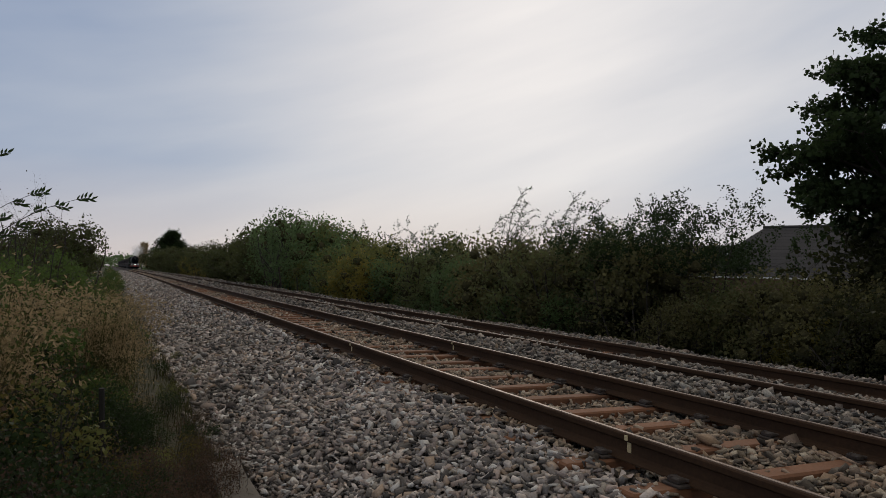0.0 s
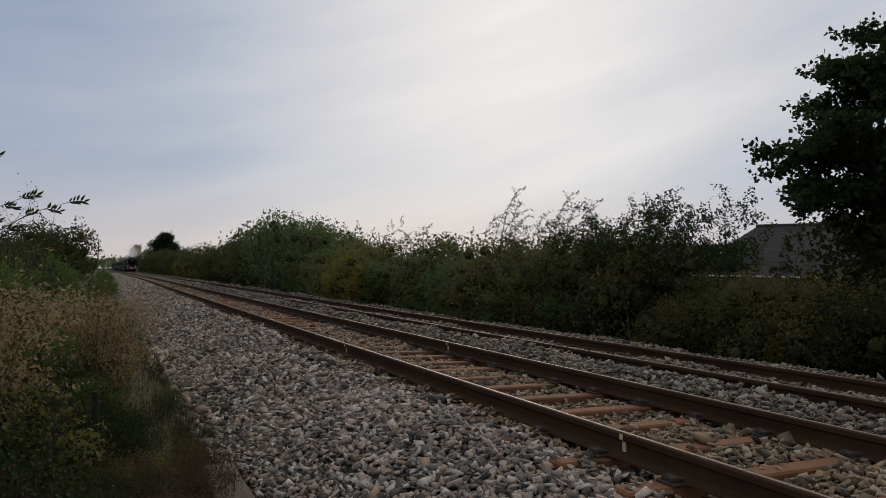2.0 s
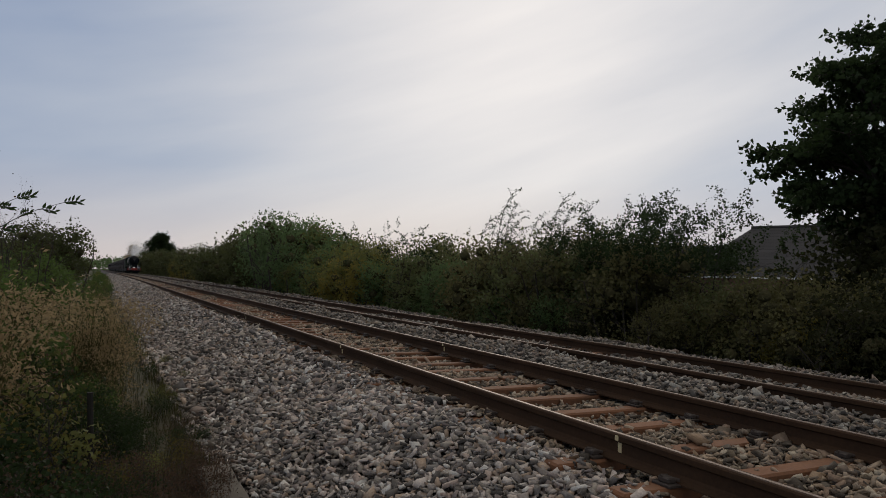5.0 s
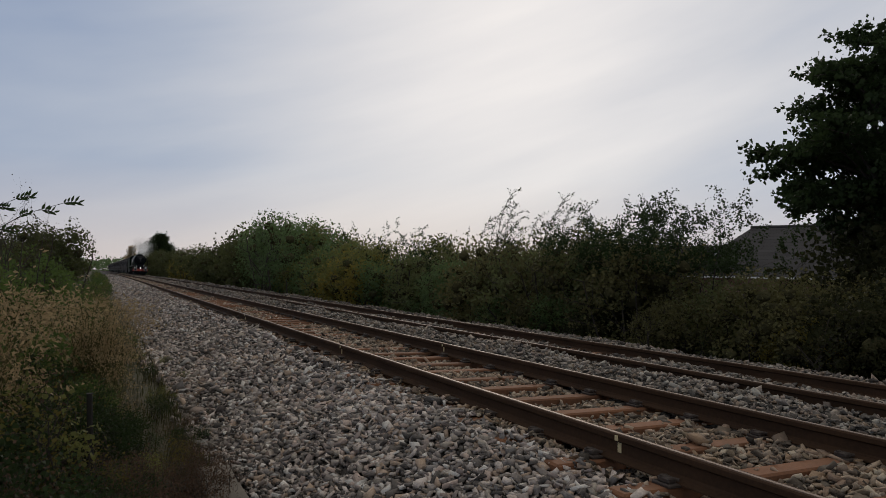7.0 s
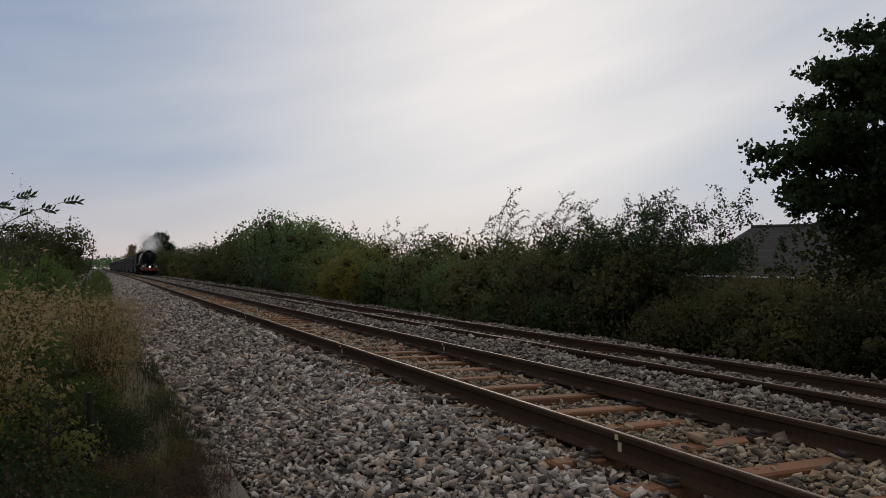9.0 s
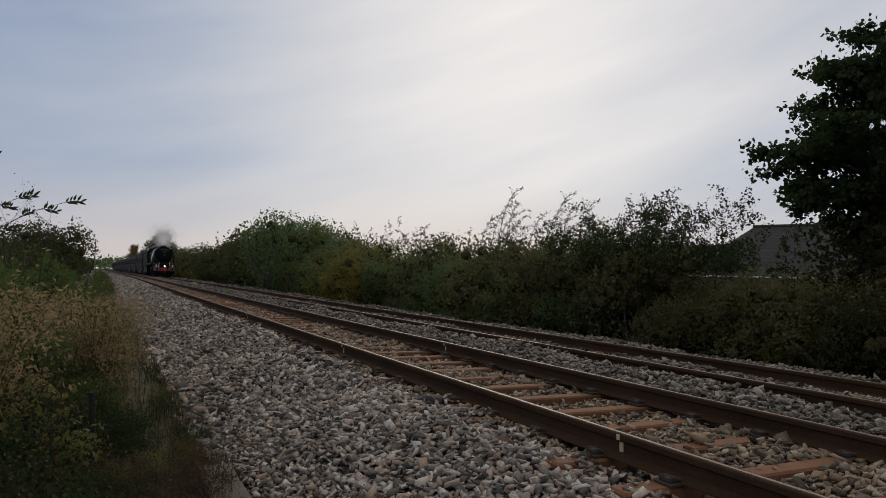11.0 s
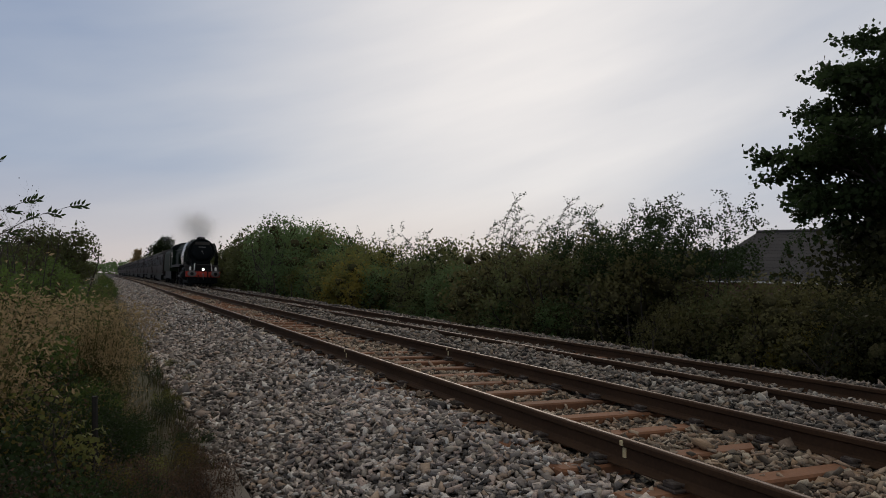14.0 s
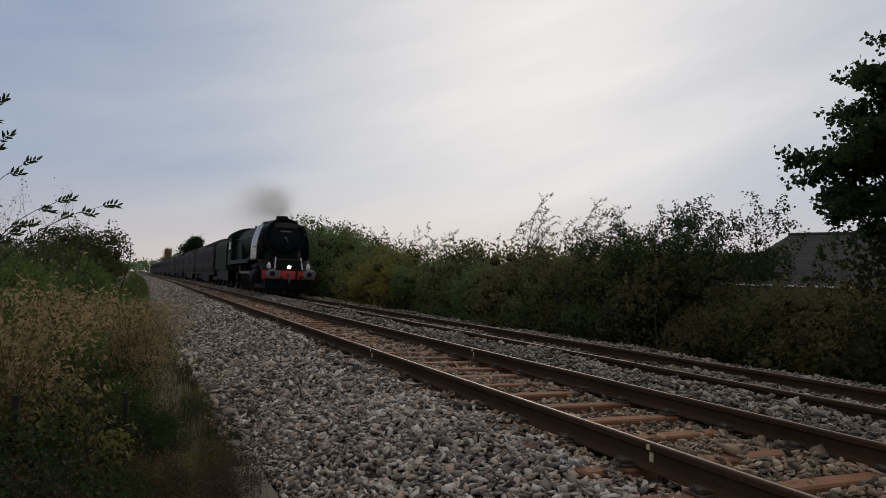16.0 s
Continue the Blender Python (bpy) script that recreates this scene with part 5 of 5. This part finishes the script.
def make_coach():
    C = thing("railway_coach", pose(0, 0, 0), "dark maroon passenger coach with a grey roof", "railway coach", "coaches of the train")
    side = [(-1.32, 1.0), (-1.39, 1.55), (-1.40, 2.1), (-1.36, 2.75), (-1.28, 3.2)]
    body = side + [(-x, z) for x, z in reversed(side)]
    part("body", loft(bmesh.new(), [[(x, y, z) for x, z in body] for y in (0.3, 20.0)]), MAROON, C)
    top = [(1.30, 3.18), (1.2, 3.42), (0.95, 3.62), (0.5, 3.74), (0, 3.78)]
    roof = part("roof", loft(bmesh.new(), [[(x, y, z) for x, z in top + [(-x, z) for x, z in reversed(top[:-1])]] for y in (0.25, 20.05)]), COACHROOF, C, "grey curved roof", True)
    for i in range(7):
        part("roof_vent", boxed(-0.18, 0.18, 2.2 + i * 2.6, 2.6 + i * 2.6, 3.74, 3.86, bevel=0.04), COACHROOF, roof)
    win = None
    for s in (-1, 1):
        for i in range(8):
            if win is None:
                bm = boxed(-0.012, 0.012, -0.6, 0.6, -0.44, 0.44, bevel=0.0)
                win = part("window", bm, COACHGLASS, C)
                fr = bmesh.new()
                for a in ((-0.66, 0.66, 0.44, 0.5), (-0.66, 0.66, -0.5, -0.44), (-0.66, -0.6, -0.44, 0.44), (0.6, 0.66, -0.44, 0.44)):
                    box(fr, -0.02, 0.02, *a)
                frame_mesh = part("window_frame", fr, MAROON, win)
                o = win
            else:
                o = new("window", win.data)
                o.parent = C
                f = new("window_frame", frame_mesh.data)
                f.parent = o
            o.matrix_basis = pose(s * 1.385, 3.0 + i * 2.05, 2.42, 0, s * -4, 0)
        for y in (1.2, 10.15, 19.1):
            part("door", boxed(s * 1.39 - 0.025, s * 1.39 + 0.025, y - 0.4, y + 0.4, 1.08, 3.1), MAROON, C)
            part("door_window", boxed(s * 1.40 - 0.025, s * 1.40 + 0.025, y - 0.22, y + 0.22, 2.1, 2.85), COACHGLASS, C)
        part("solebar", boxed(s * 1.25 - 0.06, s * 1.25 + 0.06, 0.3, 20.0, 0.85, 1.02), LOCO_BLACK, C)
    for y in (0.1, 20.02):
        part("gangway", boxed(-0.5, 0.5, y, y + 0.2, 1.1, 3.4), SOOT, C)
    for y in (2.6, 17.7):
        b = part("bogie", boxed(-1.0, 1.0, y - 1.9, y + 1.9, 0.42, 0.78, bevel=0.05), LOCO_BLACK, C)
        for d in (-1.3, 1.3):
            w = part("wheelset", wheel_shape(0.735, 0.45, False), LOCO_BLACK, b)
            w.matrix_basis = pose(0, y + d, 0.45)
    part("battery_box", boxed(-1.15, 1.15, 6.2, 13.5, 0.3, 0.9, bevel=0.03), LOCO_BLACK, C)
    return C


TRACK_X = 6.48


def make_train():
    loco, wheels, rods = make_loco()
    vehicles = [(loco, 0.0), (make_tender(), 14.7)]
    first = make_coach()
    vehicles.append((first, 22.7))
    for i in range(1, 11):
        vehicles.append((copy_thing(first, pose(0, 0, 0)), 22.7 + 20.35 * i))
    return vehicles, wheels, rods


def make_smoke():
    """Steam and smoke as clouds of fine flecks: a plume that leaves the chimney, climbs, spreads and thins out behind."""
    rng = np.random.default_rng(77)
    puffs = []
    for name, material, label, n, low, high, spread, reach in (
            ("steam_cloud", STEAM, "white steam drifting back from the chimney", 96000, 4.15, 1.0, 1.2, 30.0),
            ("smoke_cloud", SMOKE, "thin grey smoke rolling over the train", 46000, 4.3, 1.5, 1.0, 22.0)):
        k = 60
        s = np.sort(rng.uniform(0.0, 1.0, k)) ** 1.25 * reach
        radius = 0.28 + spread * (1 - np.exp(-s / 7.0)) + 0.02 * s
        c = np.stack([0.07 * s + rng.normal(0, 0.4, k) * radius, 2.5 + s, low + high * (1 - np.exp(-s / 6.0)) + 0.035 * s + rng.normal(0, 0.4, k) * radius], -1)
        weight = np.exp(-s / (reach * 0.8)) * rng.uniform(0.3, 1.6, k) * np.clip(s / 6.0, 0.12, 1)
        pick = rng.choice(k, n, p=weight / weight.sum())
        P = c[pick] + np.clip(rng.normal(0, 0.6, (n, 3)), -1.25, 1.25) * radius[pick, None] * (0.85, 1.5, 0.62)
        ob = leaf_mesh(name, rng, P, 0.0165, material, None, slim=0.5)
        tagged(ob, label, "steam" if name == "steam_cloud" else "smoke", kind="stuff")
        puffs.append(ob)
    return puffs


def front_at(t):
    """Where the buffer beam is along the line."""
    return 33.3 + 11.4 * (16 - t) + 0.045 * (16 - t) ** 2


def on_line(y, dx=0.0, dz=0.0):
    """The pose of a vehicle whose front stands at y on the far track."""
    turn = math.degrees(math.atan(2 * 6.67e-5 * min(90.0, max(0.0, y + 8 - 50.0))))
    return pose(TRACK_X + float(bend(y)) + dx, y, -0.012 + dz, 0, 0, turn)


def motions():
    vehicles, wheels, rods = VEHICLES
    times = [i * 0.5 for i in range(33)]
    for ob, back in vehicles:
        walk(ob, [(t, on_line(front_at(t) + back)) for t in times])
    for k, ob in enumerate(PUFFS):
        walk(ob, [(t, on_line(front_at(t) + 0.35 * math.sin(1.7 * t + 2 * k), 0.12 * math.sin(1.1 * t + k), 0.10 * math.sin(1.3 * t + k) + 0.012 * (16 - t) * (1 + k))) for t in times])
    fine = [i / 15 for i in range(241)]
    for w, y, r in wheels:
        rows, turn = [], 0.0
        steps = fine if r > 0.9 else [i / 30 for i in range(481)]
        for t0, t in zip([0.0] + steps, steps):
            turn += max((front_at(t) - front_at(t0)) / r, -1.4)
            rows.append((t, pose(0, y, r) @ Matrix.Rotation(turn, 4, "X")))
        walk(w, rows)
    for rod, s, y in rods:
        walk(rod, [(t, pose(0, y + 0.33 * math.cos(a), 1.03 + 0.33 * math.sin(a))) for t in fine for a in [(front_at(t) - front_at(0)) / 1.03 + (0 if s < 0 else math.pi / 2)]])


make_ground()
make_track("near", "near railway track with rusty rails and orange-brown sleepers")
make_track("far", "far railway track half buried in grey ballast")
make_trough()
make_hedges()
make_left_bank()
make_ballast()
make_house()
VEHICLES = make_train()
PUFFS = make_smoke()
motions()
